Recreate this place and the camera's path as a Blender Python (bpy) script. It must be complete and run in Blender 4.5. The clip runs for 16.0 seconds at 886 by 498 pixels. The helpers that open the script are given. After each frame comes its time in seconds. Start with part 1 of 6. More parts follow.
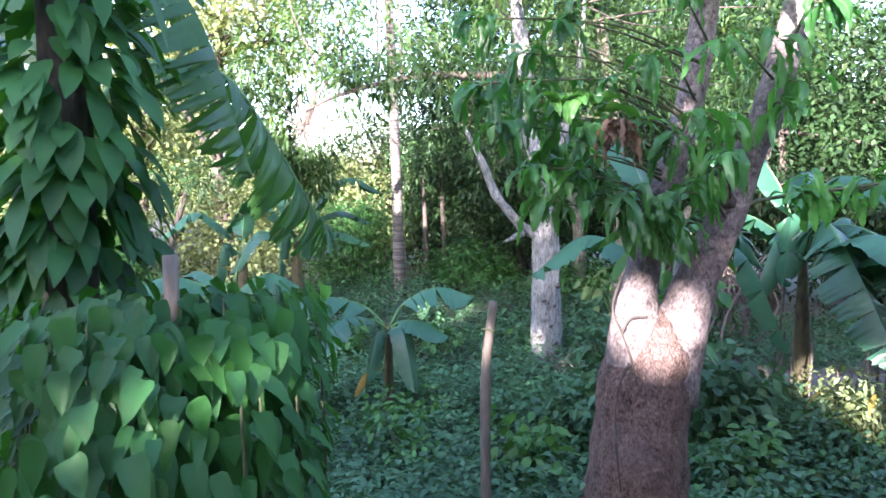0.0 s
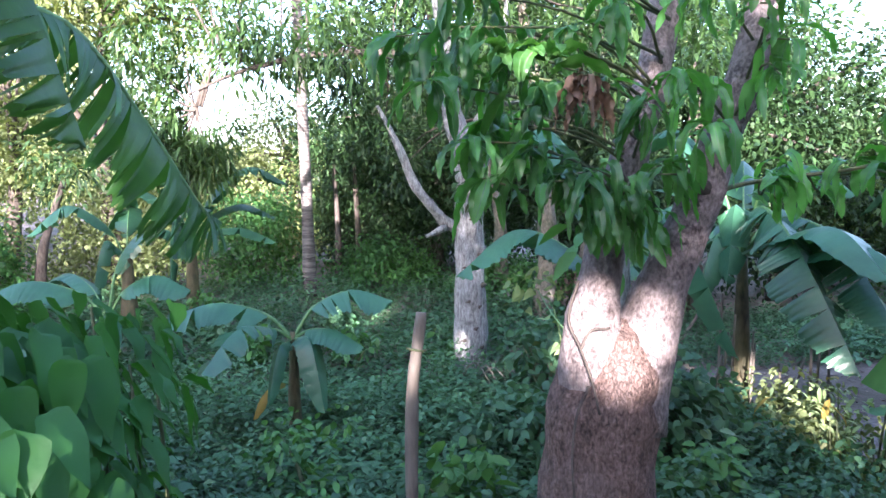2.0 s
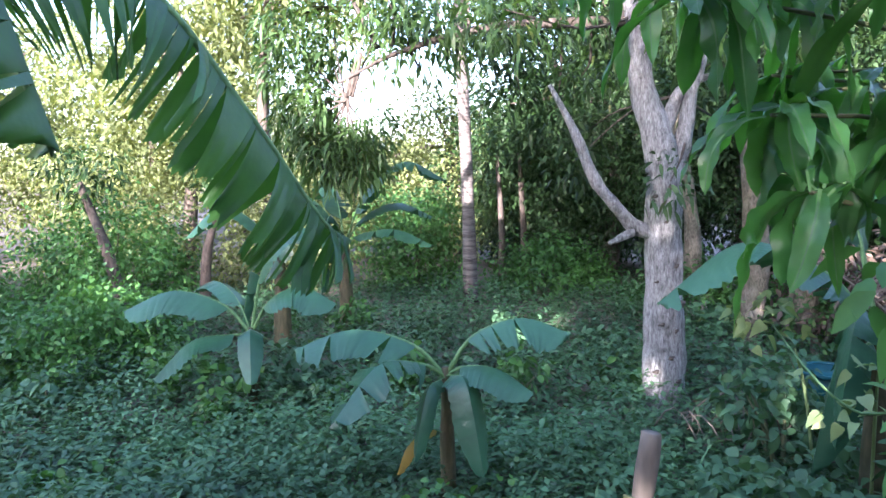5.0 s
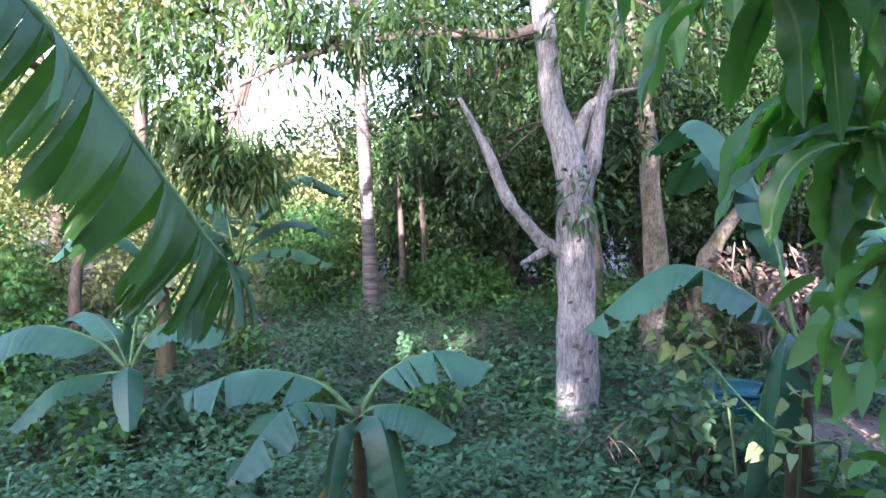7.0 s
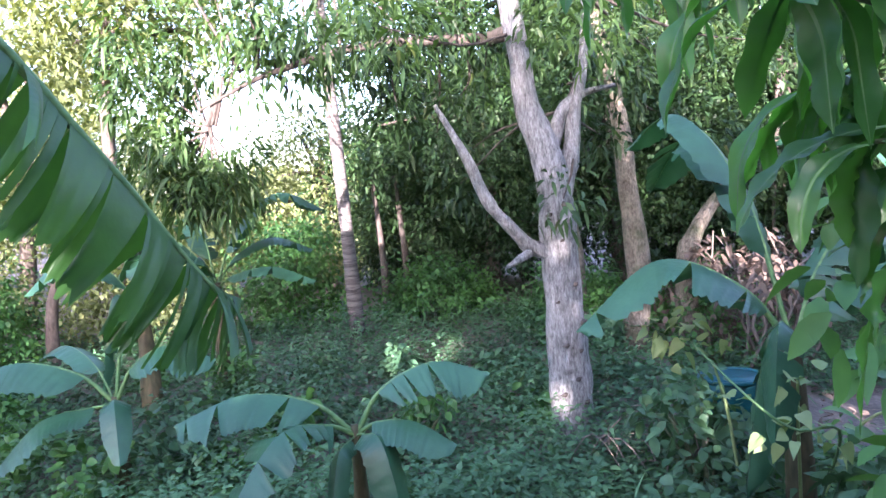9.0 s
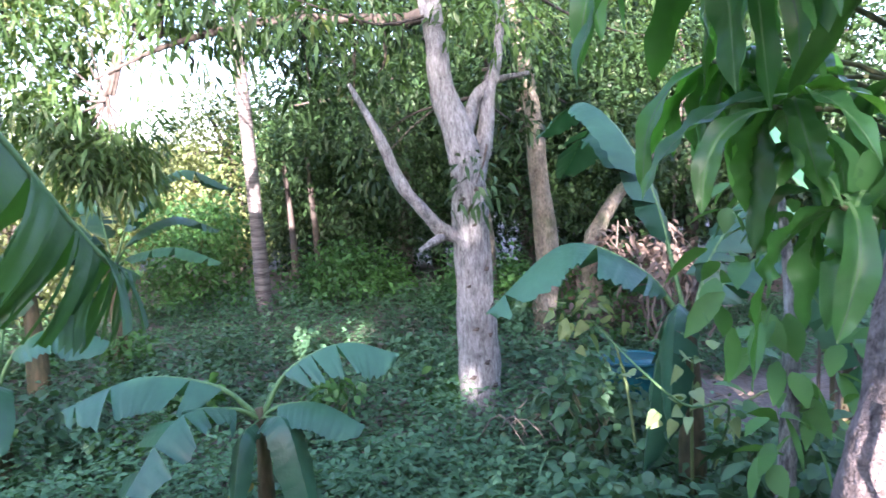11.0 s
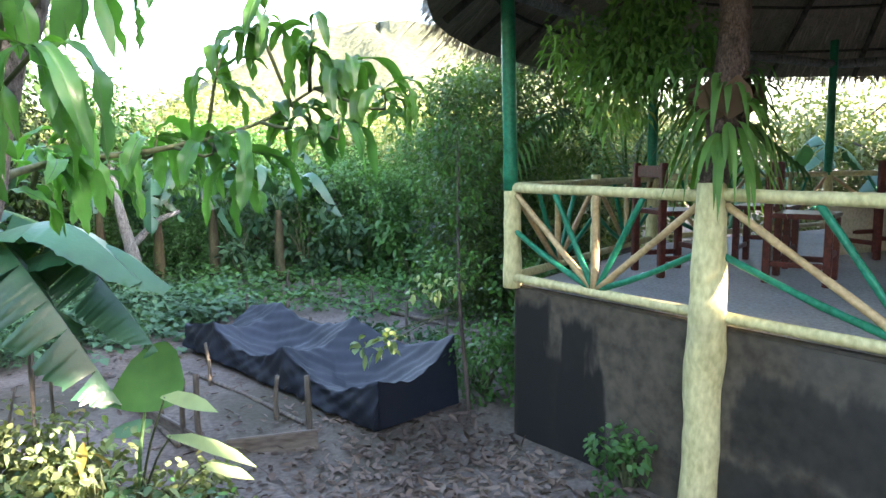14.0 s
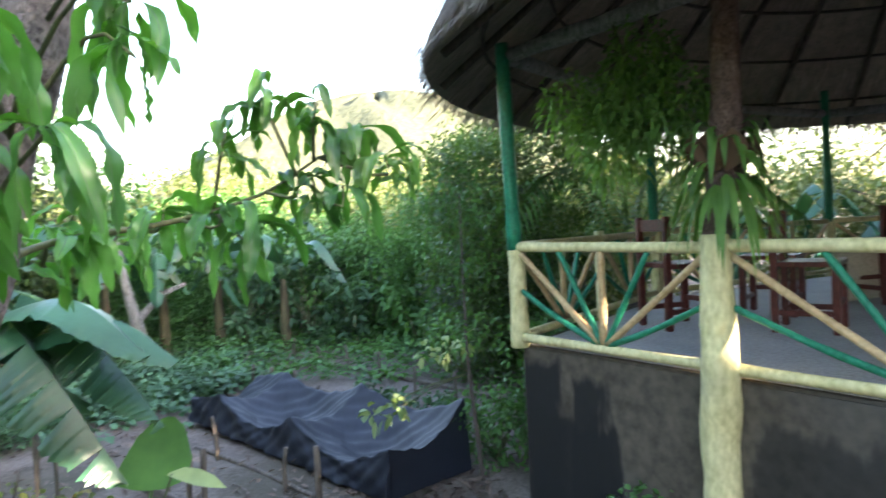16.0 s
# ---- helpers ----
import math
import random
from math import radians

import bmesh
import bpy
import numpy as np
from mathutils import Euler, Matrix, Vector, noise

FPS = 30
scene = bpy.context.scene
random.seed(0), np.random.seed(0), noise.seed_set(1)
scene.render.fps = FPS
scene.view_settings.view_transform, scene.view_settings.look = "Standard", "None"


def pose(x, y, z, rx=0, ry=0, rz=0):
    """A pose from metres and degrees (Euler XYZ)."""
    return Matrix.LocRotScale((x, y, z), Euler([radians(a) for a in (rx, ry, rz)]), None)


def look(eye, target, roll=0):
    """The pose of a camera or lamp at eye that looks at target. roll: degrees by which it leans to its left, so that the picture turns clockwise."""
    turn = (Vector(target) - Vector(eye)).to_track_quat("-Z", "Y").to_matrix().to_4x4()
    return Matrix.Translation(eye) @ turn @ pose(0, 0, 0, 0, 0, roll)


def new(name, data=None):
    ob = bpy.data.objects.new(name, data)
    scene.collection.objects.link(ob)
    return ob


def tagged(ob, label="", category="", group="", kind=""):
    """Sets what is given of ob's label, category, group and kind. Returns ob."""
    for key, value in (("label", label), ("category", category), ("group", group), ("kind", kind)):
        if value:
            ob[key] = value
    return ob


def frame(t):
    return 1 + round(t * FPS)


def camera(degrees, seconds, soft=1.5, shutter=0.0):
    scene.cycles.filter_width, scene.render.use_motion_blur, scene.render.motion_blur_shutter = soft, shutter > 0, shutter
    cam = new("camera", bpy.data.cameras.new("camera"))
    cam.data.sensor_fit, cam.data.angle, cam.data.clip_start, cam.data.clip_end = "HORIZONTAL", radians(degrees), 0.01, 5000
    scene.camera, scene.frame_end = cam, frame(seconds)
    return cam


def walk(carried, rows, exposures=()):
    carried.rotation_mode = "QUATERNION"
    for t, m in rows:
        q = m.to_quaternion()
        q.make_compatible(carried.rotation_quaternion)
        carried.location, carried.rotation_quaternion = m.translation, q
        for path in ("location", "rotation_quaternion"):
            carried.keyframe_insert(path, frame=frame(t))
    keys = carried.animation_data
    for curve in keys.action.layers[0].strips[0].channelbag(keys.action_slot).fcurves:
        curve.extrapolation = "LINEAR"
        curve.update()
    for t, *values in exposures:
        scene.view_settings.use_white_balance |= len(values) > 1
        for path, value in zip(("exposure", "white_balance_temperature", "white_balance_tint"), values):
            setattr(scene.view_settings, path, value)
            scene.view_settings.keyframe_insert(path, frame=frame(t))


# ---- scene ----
cam = camera(65.8, 16.0, shutter=0.3)
PATH = [
    (0, (-0.019, -0.055, 1.641), (-0.011, 1.941, 1.515), -0.7),
    (0.5, (0.003, 0.072, 1.622), (0.072, 2.066, 1.492), -1.1),
    (1, (0.032, 0.227, 1.616), (0.062, 2.224, 1.505), 0.6),
    (1.5, (0.006, 0.424, 1.624), (0.248, 2.408, 1.552), -1.2),
    (2, (-0.011, 0.565, 1.608), (0.245, 2.544, 1.466), -0.7),
    (2.5, (0.07, 0.73, 1.606), (0.195, 2.726, 1.568), 1.4),
    (3, (0.049, 0.884, 1.597), (0.219, 2.874, 1.488), 0.4),
    (3.5, (-0.023, 1.044, 1.624), (0.118, 3.034, 1.491), -1.5),
    (4, (-0.029, 1.216, 1.637), (-0.227, 3.199, 1.471), -2.2),
    (6.3, (-0.066, 1.791, 1.731), (-0.25, 3.778, 1.602), -0.1),
    (6.5, (-0.089, 1.806, 1.731), (-0.091, 3.803, 1.627), -0.5),
    (7, (-0.151, 1.849, 1.726), (-0.054, 3.842, 1.589), -1.5),
    (7.5, (-0.173, 1.874, 1.719), (-0.039, 3.863, 1.548), -0.8),
    (8, (-0.184, 1.902, 1.741), (-0.031, 3.892, 1.613), -3.0),
    (8.5, (-0.2, 1.885, 1.755), (-0.046, 3.877, 1.66), -4.5),
    (8.7, (-0.199, 1.881, 1.756), (-0.043, 3.872, 1.647), -4.9),
    (11, (-0.19, 1.906, 1.716), (0.221, 3.855, 1.534), -3.5),
    (11.5, (-0.05, 1.87, 1.708), (0.77, 3.69, 1.486), -4.2),
    (12, (0.024, 1.844, 1.704), (1.212, 3.431, 1.438), -6.0),
    (12.4, (0.12, 1.773, 1.68), (1.375, 3.316, 1.469), -3.9),
    (12.5, (0.136, 1.75, 1.697), (1.407, 3.274, 1.446), -4.5),
    (13, (0.246, 1.713, 1.695), (1.791, 2.944, 1.387), -4.0),
    (13.5, (0.293, 1.718, 1.702), (2.062, 2.628, 1.493), -2.3),
    (14, (0.305, 1.715, 1.665), (2.21, 2.27, 1.416), -0.6),
    (14.5, (0.299, 1.677, 1.688), (2.104, 2.506, 1.452), 1.0),
    (15, (0.296, 1.671, 1.692), (1.952, 2.776, 1.501), -0.3),
    (15.5, (0.346, 1.703, 1.674), (2.114, 2.627, 1.533), -1.3),
    (16, (0.301, 1.72, 1.663), (2.218, 2.286, 1.596), -2.9),
]
walk(cam, [(t, look(e, g, r)) for t, e, g, r in PATH],
     [(0.0, 3.25, 5450, 28), (4.0, 3.1, 5400, 26), (6.5, 3.2, 5500, 36), (8.7, 3.3, 5500, 36), (11.0, 3.4, 5550, 34), (12.2, 3.75, 5550, 19), (12.8, 3.9, 5900, 19), (14.0, 3.95, 6400, 22), (16.0, 3.75, 6400, 21)])

# ---- light ----
SUN_DIR = Vector((0.28, 0.93, -0.25)).normalized()      # the way the low sun shines
world = bpy.data.worlds.new("sky")
scene.world = world
world.use_nodes = True
wn = world.node_tree
sky = wn.nodes.new("ShaderNodeTexSky")
sky.sky_type = "NISHITA"
sky.sun_disc = False
sky.sun_elevation = radians(15)
sky.sun_rotation = math.atan2(-SUN_DIR.x, -SUN_DIR.y)
sky.air_density, sky.dust_density, sky.ozone_density = 1.2, 2.5, 1.0
wn.nodes["Background"].inputs["Strength"].default_value = 0.15
wn.links.new(sky.outputs[0], wn.nodes["Background"].inputs[0])
sun = new("sun", bpy.data.lights.new("sun", "SUN"))
sun.data.energy, sun.data.angle, sun.data.color = 5.0, radians(0.6), (1.0, 0.86, 0.66)
sun.rotation_euler = SUN_DIR.to_track_quat("-Z", "Y").to_euler()

# ---- materials ----


def unit_xy(x, y):
    q = math.hypot(x, y)
    return x / q, y / q, 0.0


def nodes_of(name):
    m = bpy.data.materials.new(name)
    m.use_nodes = True
    return m, m.node_tree, m.node_tree.nodes["Principled BSDF"]


def ramp(nt, fac, stops):
    r = nt.nodes.new("ShaderNodeValToRGB")
    el = r.color_ramp.elements
    while len(el) < len(stops):
        el.new(0.5)
    for e, (p, c) in zip(el, stops):
        e.position, e.color = p, (*c, 1)
    nt.links.new(fac, r.inputs[0])
    return r.outputs[0]


def tex(nt, kind, scale, detail=4.0, stretch=(1, 1, 1), coord="Object"):
    c = nt.nodes.new("ShaderNodeTexCoord")
    mp = nt.nodes.new("ShaderNodeMapping")
    mp.inputs["Scale"].default_value = stretch
    nt.links.new(c.outputs[coord], mp.inputs[0])
    n = nt.nodes.new("ShaderNodeTex" + kind)
    n.inputs["Scale"].default_value = scale
    if "Detail" in n.inputs:
        n.inputs["Detail"].default_value = detail
    nt.links.new(mp.outputs[0], n.inputs["Vector"])
    return n


def mixc(nt, fac, a, b, mode="MIX"):
    n = nt.nodes.new("ShaderNodeMix")
    n.data_type, n.blend_type = "RGBA", mode
    for sock, v in ((n.inputs["Factor"], fac), (n.inputs["A"], a), (n.inputs["B"], b)):
        if isinstance(v, (int, float)):
            sock.default_value = v
        elif isinstance(v, tuple):
            sock.default_value = (*v, 1)
        else:
            nt.links.new(v, sock)
    return n.outputs["Result"]


def bump(nt, b, height, strength, distance):
    n = nt.nodes.new("ShaderNodeBump")
    n.inputs["Strength"].default_value, n.inputs["Distance"].default_value = strength, distance
    nt.links.new(height, n.inputs["Height"])
    nt.links.new(n.outputs[0], b.inputs["Normal"])


def leaf_material(name, dark, light, rough=0.45, through_light=0.35, glow=None, veins=0.0, odd=None):
    """Leaf: gloss, light shining through, a colour of its own for every leaf."""
    m, nt, b = nodes_of(name)
    g = nt.nodes.new("ShaderNodeNewGeometry")
    rnd = g.outputs["Random Per Island"]
    stops = [(0.0, dark), (0.85, light)] + ([(0.97, light), (1.0, odd)] if odd else [])
    col = ramp(nt, rnd, stops)
    n, big = tex(nt, "Noise", 14.0, 3.0), tex(nt, "Noise", 1.1, 2.0)
    col = mixc(nt, 0.35, col, ramp(nt, n.outputs[0], [(0.3, tuple(c * 0.5 for c in dark)), (0.75, tuple(min(1, c * 1.2) for c in light))]))
    col = mixc(nt, 0.5, col, ramp(nt, big.outputs[0], [(0.38, tuple(c * 0.55 for c in dark)), (0.62, tuple(min(1, c * 1.25) for c in light))]))
    nt.links.new(col, b.inputs["Base Color"])
    b.inputs["Roughness"].default_value = rough
    b.inputs["Specular IOR Level"].default_value = 0.5 if rough < 0.4 else 0.28
    if veins:
        w = tex(nt, "Noise", 45.0, 2.0)
        bump(nt, b, w.outputs[0], veins, 0.01)
    t = nt.nodes.new("ShaderNodeBsdfTranslucent")
    nt.links.new(mixc(nt, 1.0, col, glow or (1.0, 1.0, 0.35), "MULTIPLY"), t.inputs[0])
    mx = nt.nodes.new("ShaderNodeMixShader")
    mx.inputs[0].default_value = through_light
    nt.links.new(b.outputs[0], mx.inputs[1])
    nt.links.new(t.outputs[0], mx.inputs[2])
    nt.links.new(mx.outputs[0], nt.nodes["Material Output"].inputs[0])
    return m


def rough_material(name, stops, scale=6.0, rough=0.85, relief=0.5, dist=0.02, stretch=(1, 1, 1), fine=40.0, stain=None, stain_scale=1.2, stain_at=0.55, cracks=None, sheen=0.25):
    """Bark, soil, plaster: two scales of noise, relief and, if wanted, large stains."""
    m, nt, b = nodes_of(name)
    n1, n2 = tex(nt, "Noise", scale, 6.0, stretch), tex(nt, "Noise", fine, 4.0, stretch)
    col = ramp(nt, n1.outputs[0], stops)
    col = mixc(nt, 0.5, col, ramp(nt, n2.outputs[0], [(0.3, tuple(c * 0.45 for c in stops[0][1])), (0.7, stops[-1][1])]), "MIX")
    if stain:
        s = tex(nt, "Noise", stain_scale, 5.0)
        f = ramp(nt, s.outputs[0], [(stain_at - 0.08, (0, 0, 0)), (stain_at + 0.16, (0.85, 0.85, 0.85))])
        col = mixc(nt, f, col, stain)
    nt.links.new(col, b.inputs["Base Color"])
    b.inputs["Roughness"].default_value = rough
    b.inputs["Specular IOR Level"].default_value = sheen
    h = mixc(nt, 0.4, n1.outputs[0], n2.outputs[0])
    if cracks:                            # bark plates: size, stretch along the trunk, depth of colour
        vo = nt.nodes.new("ShaderNodeTexVoronoi")
        vo.feature = "DISTANCE_TO_EDGE"
        vo.inputs["Scale"].default_value = cracks[0]
        mp = nt.nodes.new("ShaderNodeMapping")
        mp.inputs["Scale"].default_value = (1, 1, cracks[1])
        co = nt.nodes.new("ShaderNodeTexCoord")
        wob = tex(nt, "Noise", cracks[0] * 0.6, 3.0, (1, 1, cracks[1]))
        add = nt.nodes.new("ShaderNodeVectorMath")
        add.operation = "MULTIPLY_ADD"
        add.inputs[1].default_value = (0.05,) * 3
        nt.links.new(wob.outputs["Color"], add.inputs[0])
        nt.links.new(co.outputs["Object"], add.inputs[2])
        nt.links.new(add.outputs[0], mp.inputs[0])
        nt.links.new(mp.outputs[0], vo.inputs["Vector"])
        gap = ramp(nt, vo.outputs["Distance"], [(0.0, (cracks[2],) * 3), (0.1, (1, 1, 1))])
        col = mixc(nt, 1.0, col, gap, "MULTIPLY")
        nt.links.new(col, b.inputs["Base Color"])
        h = mixc(nt, 0.3, h, gap)
    bump(nt, b, h, relief, dist)
    return m


M_MANGO = leaf_material("mango_leaf", (0.028, 0.112, 0.036), (0.098, 0.27, 0.074), 0.34, 0.5, (1.5, 1.6, 0.35), 0.12)
# lighter copy of the mango leaf: backlight and sun are put into its colour
M_MANGO_LIT = leaf_material("lit_tone_mango_leaf", (0.045, 0.15, 0.035), (0.13, 0.3, 0.065), 0.3, 0.5, (1.2, 1.3, 0.3), 0.12)
M_MANGO_FAR = leaf_material("far_mango_leaf", (0.03, 0.068, 0.024), (0.085, 0.155, 0.05), 0.4, 0.4, (1.3, 1.3, 0.3), odd=(0.25, 0.22, 0.05))
# deep shade and sunshine are put into the next two leaf colours
M_DARK = leaf_material("shade_tone_leaf", (0.012, 0.032, 0.012), (0.04, 0.085, 0.026), 0.5, 0.25, odd=(0.12, 0.10, 0.04))
M_LIGHT = leaf_material("sunlit_tone_leaf", (0.1, 0.14, 0.05), (0.24, 0.29, 0.125), 0.5, 0.42, odd=(0.3, 0.24, 0.06))
M_SHRUB = leaf_material("shrub_leaf", (0.034, 0.115, 0.034), (0.105, 0.25, 0.065), 0.45, 0.35)
M_HERB = leaf_material("herb_leaf", (0.034, 0.095, 0.046), (0.105, 0.22, 0.11), 0.42, 0.3, odd=(0.22, 0.2, 0.05))
M_HEART = leaf_material("heart_leaf", (0.014, 0.065, 0.02), (0.042, 0.14, 0.034), 0.5, 0.36, (1.6, 1.7, 0.3), veins=0.15)
M_BANANA = leaf_material("banana_leaf", (0.024, 0.095, 0.05), (0.055, 0.16, 0.085), 0.34, 0.3, veins=0.2)
M_OLDLEAF = leaf_material("old_banana_leaf", (0.03, 0.105, 0.035), (0.075, 0.185, 0.05), 0.36, 0.42, (1.2, 1.2, 0.35), veins=0.15)
# on leaves this paleness stands in for sunlight; dry stalks use it too
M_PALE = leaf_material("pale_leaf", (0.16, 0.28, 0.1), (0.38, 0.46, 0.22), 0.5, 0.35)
M_YELLOW = leaf_material("yellowing_leaf", (0.25, 0.16, 0.03), (0.42, 0.33, 0.08), 0.5, 0.35)
M_DRY = leaf_material("dry_leaf", (0.06, 0.042, 0.033), (0.19, 0.145, 0.115), 0.7, 0.15, (1, 0.9, 0.7))
M_DEAD = leaf_material("withered_leaf", (0.12, 0.07, 0.042), (0.28, 0.18, 0.11), 0.6, 0.15, (1, 0.8, 0.6))
M_FERN = leaf_material("fern_frond", (0.075, 0.21, 0.045), (0.19, 0.36, 0.09), 0.45, 0.4, (1.2, 1.2, 0.4))
M_RIB = rough_material("leaf_midrib", [(0.3, (0.07, 0.17, 0.06)), (0.7, (0.15, 0.26, 0.1))], 8, 0.5, 0.1)
M_VEIN = rough_material("pale_midrib", [(0.3, (0.07, 0.17, 0.055)), (0.7, (0.13, 0.25, 0.085))], 8, 0.5, 0.1)
M_STEM = rough_material("banana_stem", [(0.3, (0.035, 0.028, 0.018)), (0.5, (0.08, 0.09, 0.04)), (0.7, (0.13, 0.095, 0.055))], 5, 0.7, 0.3, 0.01, (1, 1, 0.3))
M_TWIG = rough_material("green_twig", [(0.3, (0.05, 0.07, 0.03)), (0.7, (0.12, 0.13, 0.06))], 10, 0.7, 0.2)
M_BARK_A = rough_material("brown_mango_bark", [(0.32, (0.042, 0.026, 0.021)), (0.5, (0.15, 0.096, 0.078)), (0.7, (0.25, 0.175, 0.148))], 22, 0.9, 1.0, 0.06, (1, 1, 0.7), 85, (0.17, 0.13, 0.115), 4.0, 0.58, (80, 0.3, 0.68))
M_LIMB = rough_material("pinkish_grey_bark", [(0.34, (0.08, 0.06, 0.056)), (0.48, (0.22, 0.178, 0.168)), (0.7, (0.36, 0.305, 0.29))], 24, 0.9, 1.0, 0.04, (1, 1, 0.8), 75, (0.15, 0.125, 0.12), 5.0, 0.6, (110, 0.3, 0.75))
M_BARK_B = rough_material("pale_grey_bark", [(0.34, (0.11, 0.108, 0.102)), (0.45, (0.265, 0.265, 0.258)), (0.62, (0.42, 0.425, 0.415))], 40, 0.9, 1.0, 0.03, (1, 1, 0.25), 110, (0.055, 0.047, 0.045), 8.0, 0.64, (110, 0.1, 0.6))
M_BARK_D = rough_material("mossy_brown_bark", [(0.3, (0.06, 0.052, 0.036)), (0.5, (0.15, 0.13, 0.095)), (0.7, (0.28, 0.25, 0.2))], 12, 0.95, 1.0, 0.05, (1, 1, 0.5), 60, (0.05, 0.07, 0.03), 5.0, 0.58)
M_BARK_C = rough_material("forest_bark", [(0.3, (0.035, 0.028, 0.024)), (0.7, (0.125, 0.105, 0.088))], 8, 0.95, 0.8, 0.02, (1, 1, 0.4))
M_SOIL = rough_material("packed_soil", [(0.3, (0.08, 0.064, 0.053)), (0.5, (0.15, 0.124, 0.106)), (0.7, (0.23, 0.195, 0.17))], 2.2, 0.95, 0.9, 0.03, (1, 1, 1), 26, (0.06, 0.055, 0.035), 0.7, 0.55)
M_WOOD = rough_material("weathered_stick", [(0.3, (0.075, 0.062, 0.05)), (0.7, (0.2, 0.172, 0.14))], 14, 0.85, 0.5, 0.01, (1, 1, 0.2))
M_PLANK = rough_material("grey_plank", [(0.3, (0.10, 0.08, 0.065)), (0.7, (0.23, 0.2, 0.17))], 10, 0.85, 0.4, 0.01, (0.2, 1, 1))
M_YPAINT = rough_material("cream_yellow_paint", [(0.28, (0.42, 0.36, 0.16)), (0.42, (0.62, 0.57, 0.27)), (0.7, (0.72, 0.66, 0.36))], 5, 0.55, 0.35, 0.012, (1, 1, 0.5), 34, (0.3, 0.27, 0.16), 3.0, 0.66)
M_TPAINT = rough_material("tan_varnish", [(0.3, (0.4, 0.26, 0.12)), (0.7, (0.58, 0.42, 0.22))], 6, 0.5, 0.3, 0.01)
M_GPAINT = rough_material("green_paint", [(0.3, (0.01, 0.13, 0.07)), (0.7, (0.02, 0.24, 0.13))], 6, 0.4, 0.25, 0.008)
M_RED = rough_material("dark_red_wood", [(0.3, (0.05, 0.015, 0.012)), (0.7, (0.13, 0.035, 0.028))], 9, 0.4, 0.2, 0.005)
M_CONC = rough_material("stained_render", [(0.3, (0.05, 0.041, 0.029)), (0.5, (0.08, 0.067, 0.048)), (0.7, (0.12, 0.102, 0.075))], 1.8, 0.9, 0.5, 0.01, (1, 1, 1), 14, (0.07, 0.07, 0.065), 0.9, 0.6)


def mouldy(m, origin, along, patches):
    """Adds black damp patches to a rendered wall: rows of start, end, bottom, top along it."""
    nt = m.node_tree
    b = nt.nodes["Principled BSDF"]
    old = b.inputs["Base Color"].links[0].from_socket
    co = nt.nodes.new("ShaderNodeTexCoord")
    wob = tex(nt, "Noise", 8.0, 8.0, (1, 1, 0.3))

    def vec(op, a, v):
        n = nt.nodes.new("ShaderNodeVectorMath")
        n.operation = op
        nt.links.new(a, n.inputs[0])
        n.inputs[1].default_value = v
        return n

    def num(op, a, c):
        n = nt.nodes.new("ShaderNodeMath")
        n.operation = op
        for k, q in enumerate((a, c)):
            if isinstance(q, (int, float)):
                n.inputs[k].default_value = q
            else:
                nt.links.new(q, n.inputs[k])
        return n.outputs[0]

    shift = num("MULTIPLY", num("SUBTRACT", wob.outputs[0], 0.5), 0.3)
    rel = vec("SUBTRACT", co.outputs["Object"], origin).outputs[0]
    u = num("ADD", vec("DOT_PRODUCT", rel, along).outputs["Value"], shift)
    z = num("ADD", vec("DOT_PRODUCT", co.outputs["Object"], (0, 0, 1)).outputs["Value"], shift)

    def soft(v, a, c):
        n = nt.nodes.new("ShaderNodeMapRange")
        n.interpolation_type = "SMOOTHSTEP"
        n.inputs["From Min"].default_value, n.inputs["From Max"].default_value = a, c
        nt.links.new(v, n.inputs["Value"])
        return n.outputs[0]

    col = old
    for a, c, lo, hi, dark in patches:
        f = num("MULTIPLY", num("MULTIPLY", soft(u, a - 0.03, a + 0.03), soft(u, c + 0.04, c - 0.04)), num("MULTIPLY", soft(z, lo - 0.08, lo + 0.08), soft(z, hi + 0.03, hi - 0.05)))
        col = mixc(nt, num("MULTIPLY", f, dark), col, (0.014, 0.014, 0.013))
    nt.links.new(col, b.inputs["Base Color"])


mouldy(M_CONC, (5.07, 2.60, 0.0), tuple(unit_xy(-2.17, -2.80)), ((0.03, 0.36, -0.9, 0.71, 0.97), (0.48, 0.76, -0.9, 0.64, 0.95), (0.03, 0.84, -0.9, 0.36, 0.95), (1.75, 3.4, 0.15, 0.58, 0.7), (1.5, 3.4, -0.9, 0.1, 0.7), (-0.03, 0.06, -0.9, 0.6, 0.6)))
M_SLAB = rough_material("screed_floor", [(0.3, (0.29, 0.285, 0.28)), (0.7, (0.44, 0.435, 0.43))], 2.5, 0.6, 0.2, 0.005)
M_THATCH = rough_material("palm_thatch", [(0.3, (0.15, 0.12, 0.1)), (0.7, (0.34, 0.28, 0.235))], 7, 0.95, 0.7, 0.02, (1, 1, 1), 60)
M_STRAW = leaf_material("thatch_straw", (0.12, 0.098, 0.085), (0.36, 0.3, 0.25), 0.9, 0.1, (1, 0.9, 0.8))
M_NET = rough_material("dark_blue_shade_net", [(0.3, (0.004, 0.006, 0.012)), (0.7, (0.018, 0.025, 0.04))], 3, 0.62, 0.35, 0.006, (1, 1, 1), 160, sheen=0.4)
M_BLUE = rough_material("blue_plastic", [(0.3, (0.006, 0.07, 0.085)), (0.7, (0.012, 0.11, 0.13))], 5, 0.4, 0.1)
M_ROCK = rough_material("grey_rock", [(0.3, (0.13, 0.11, 0.1)), (0.7, (0.34, 0.3, 0.27))], 4, 0.9, 0.8, 0.04)
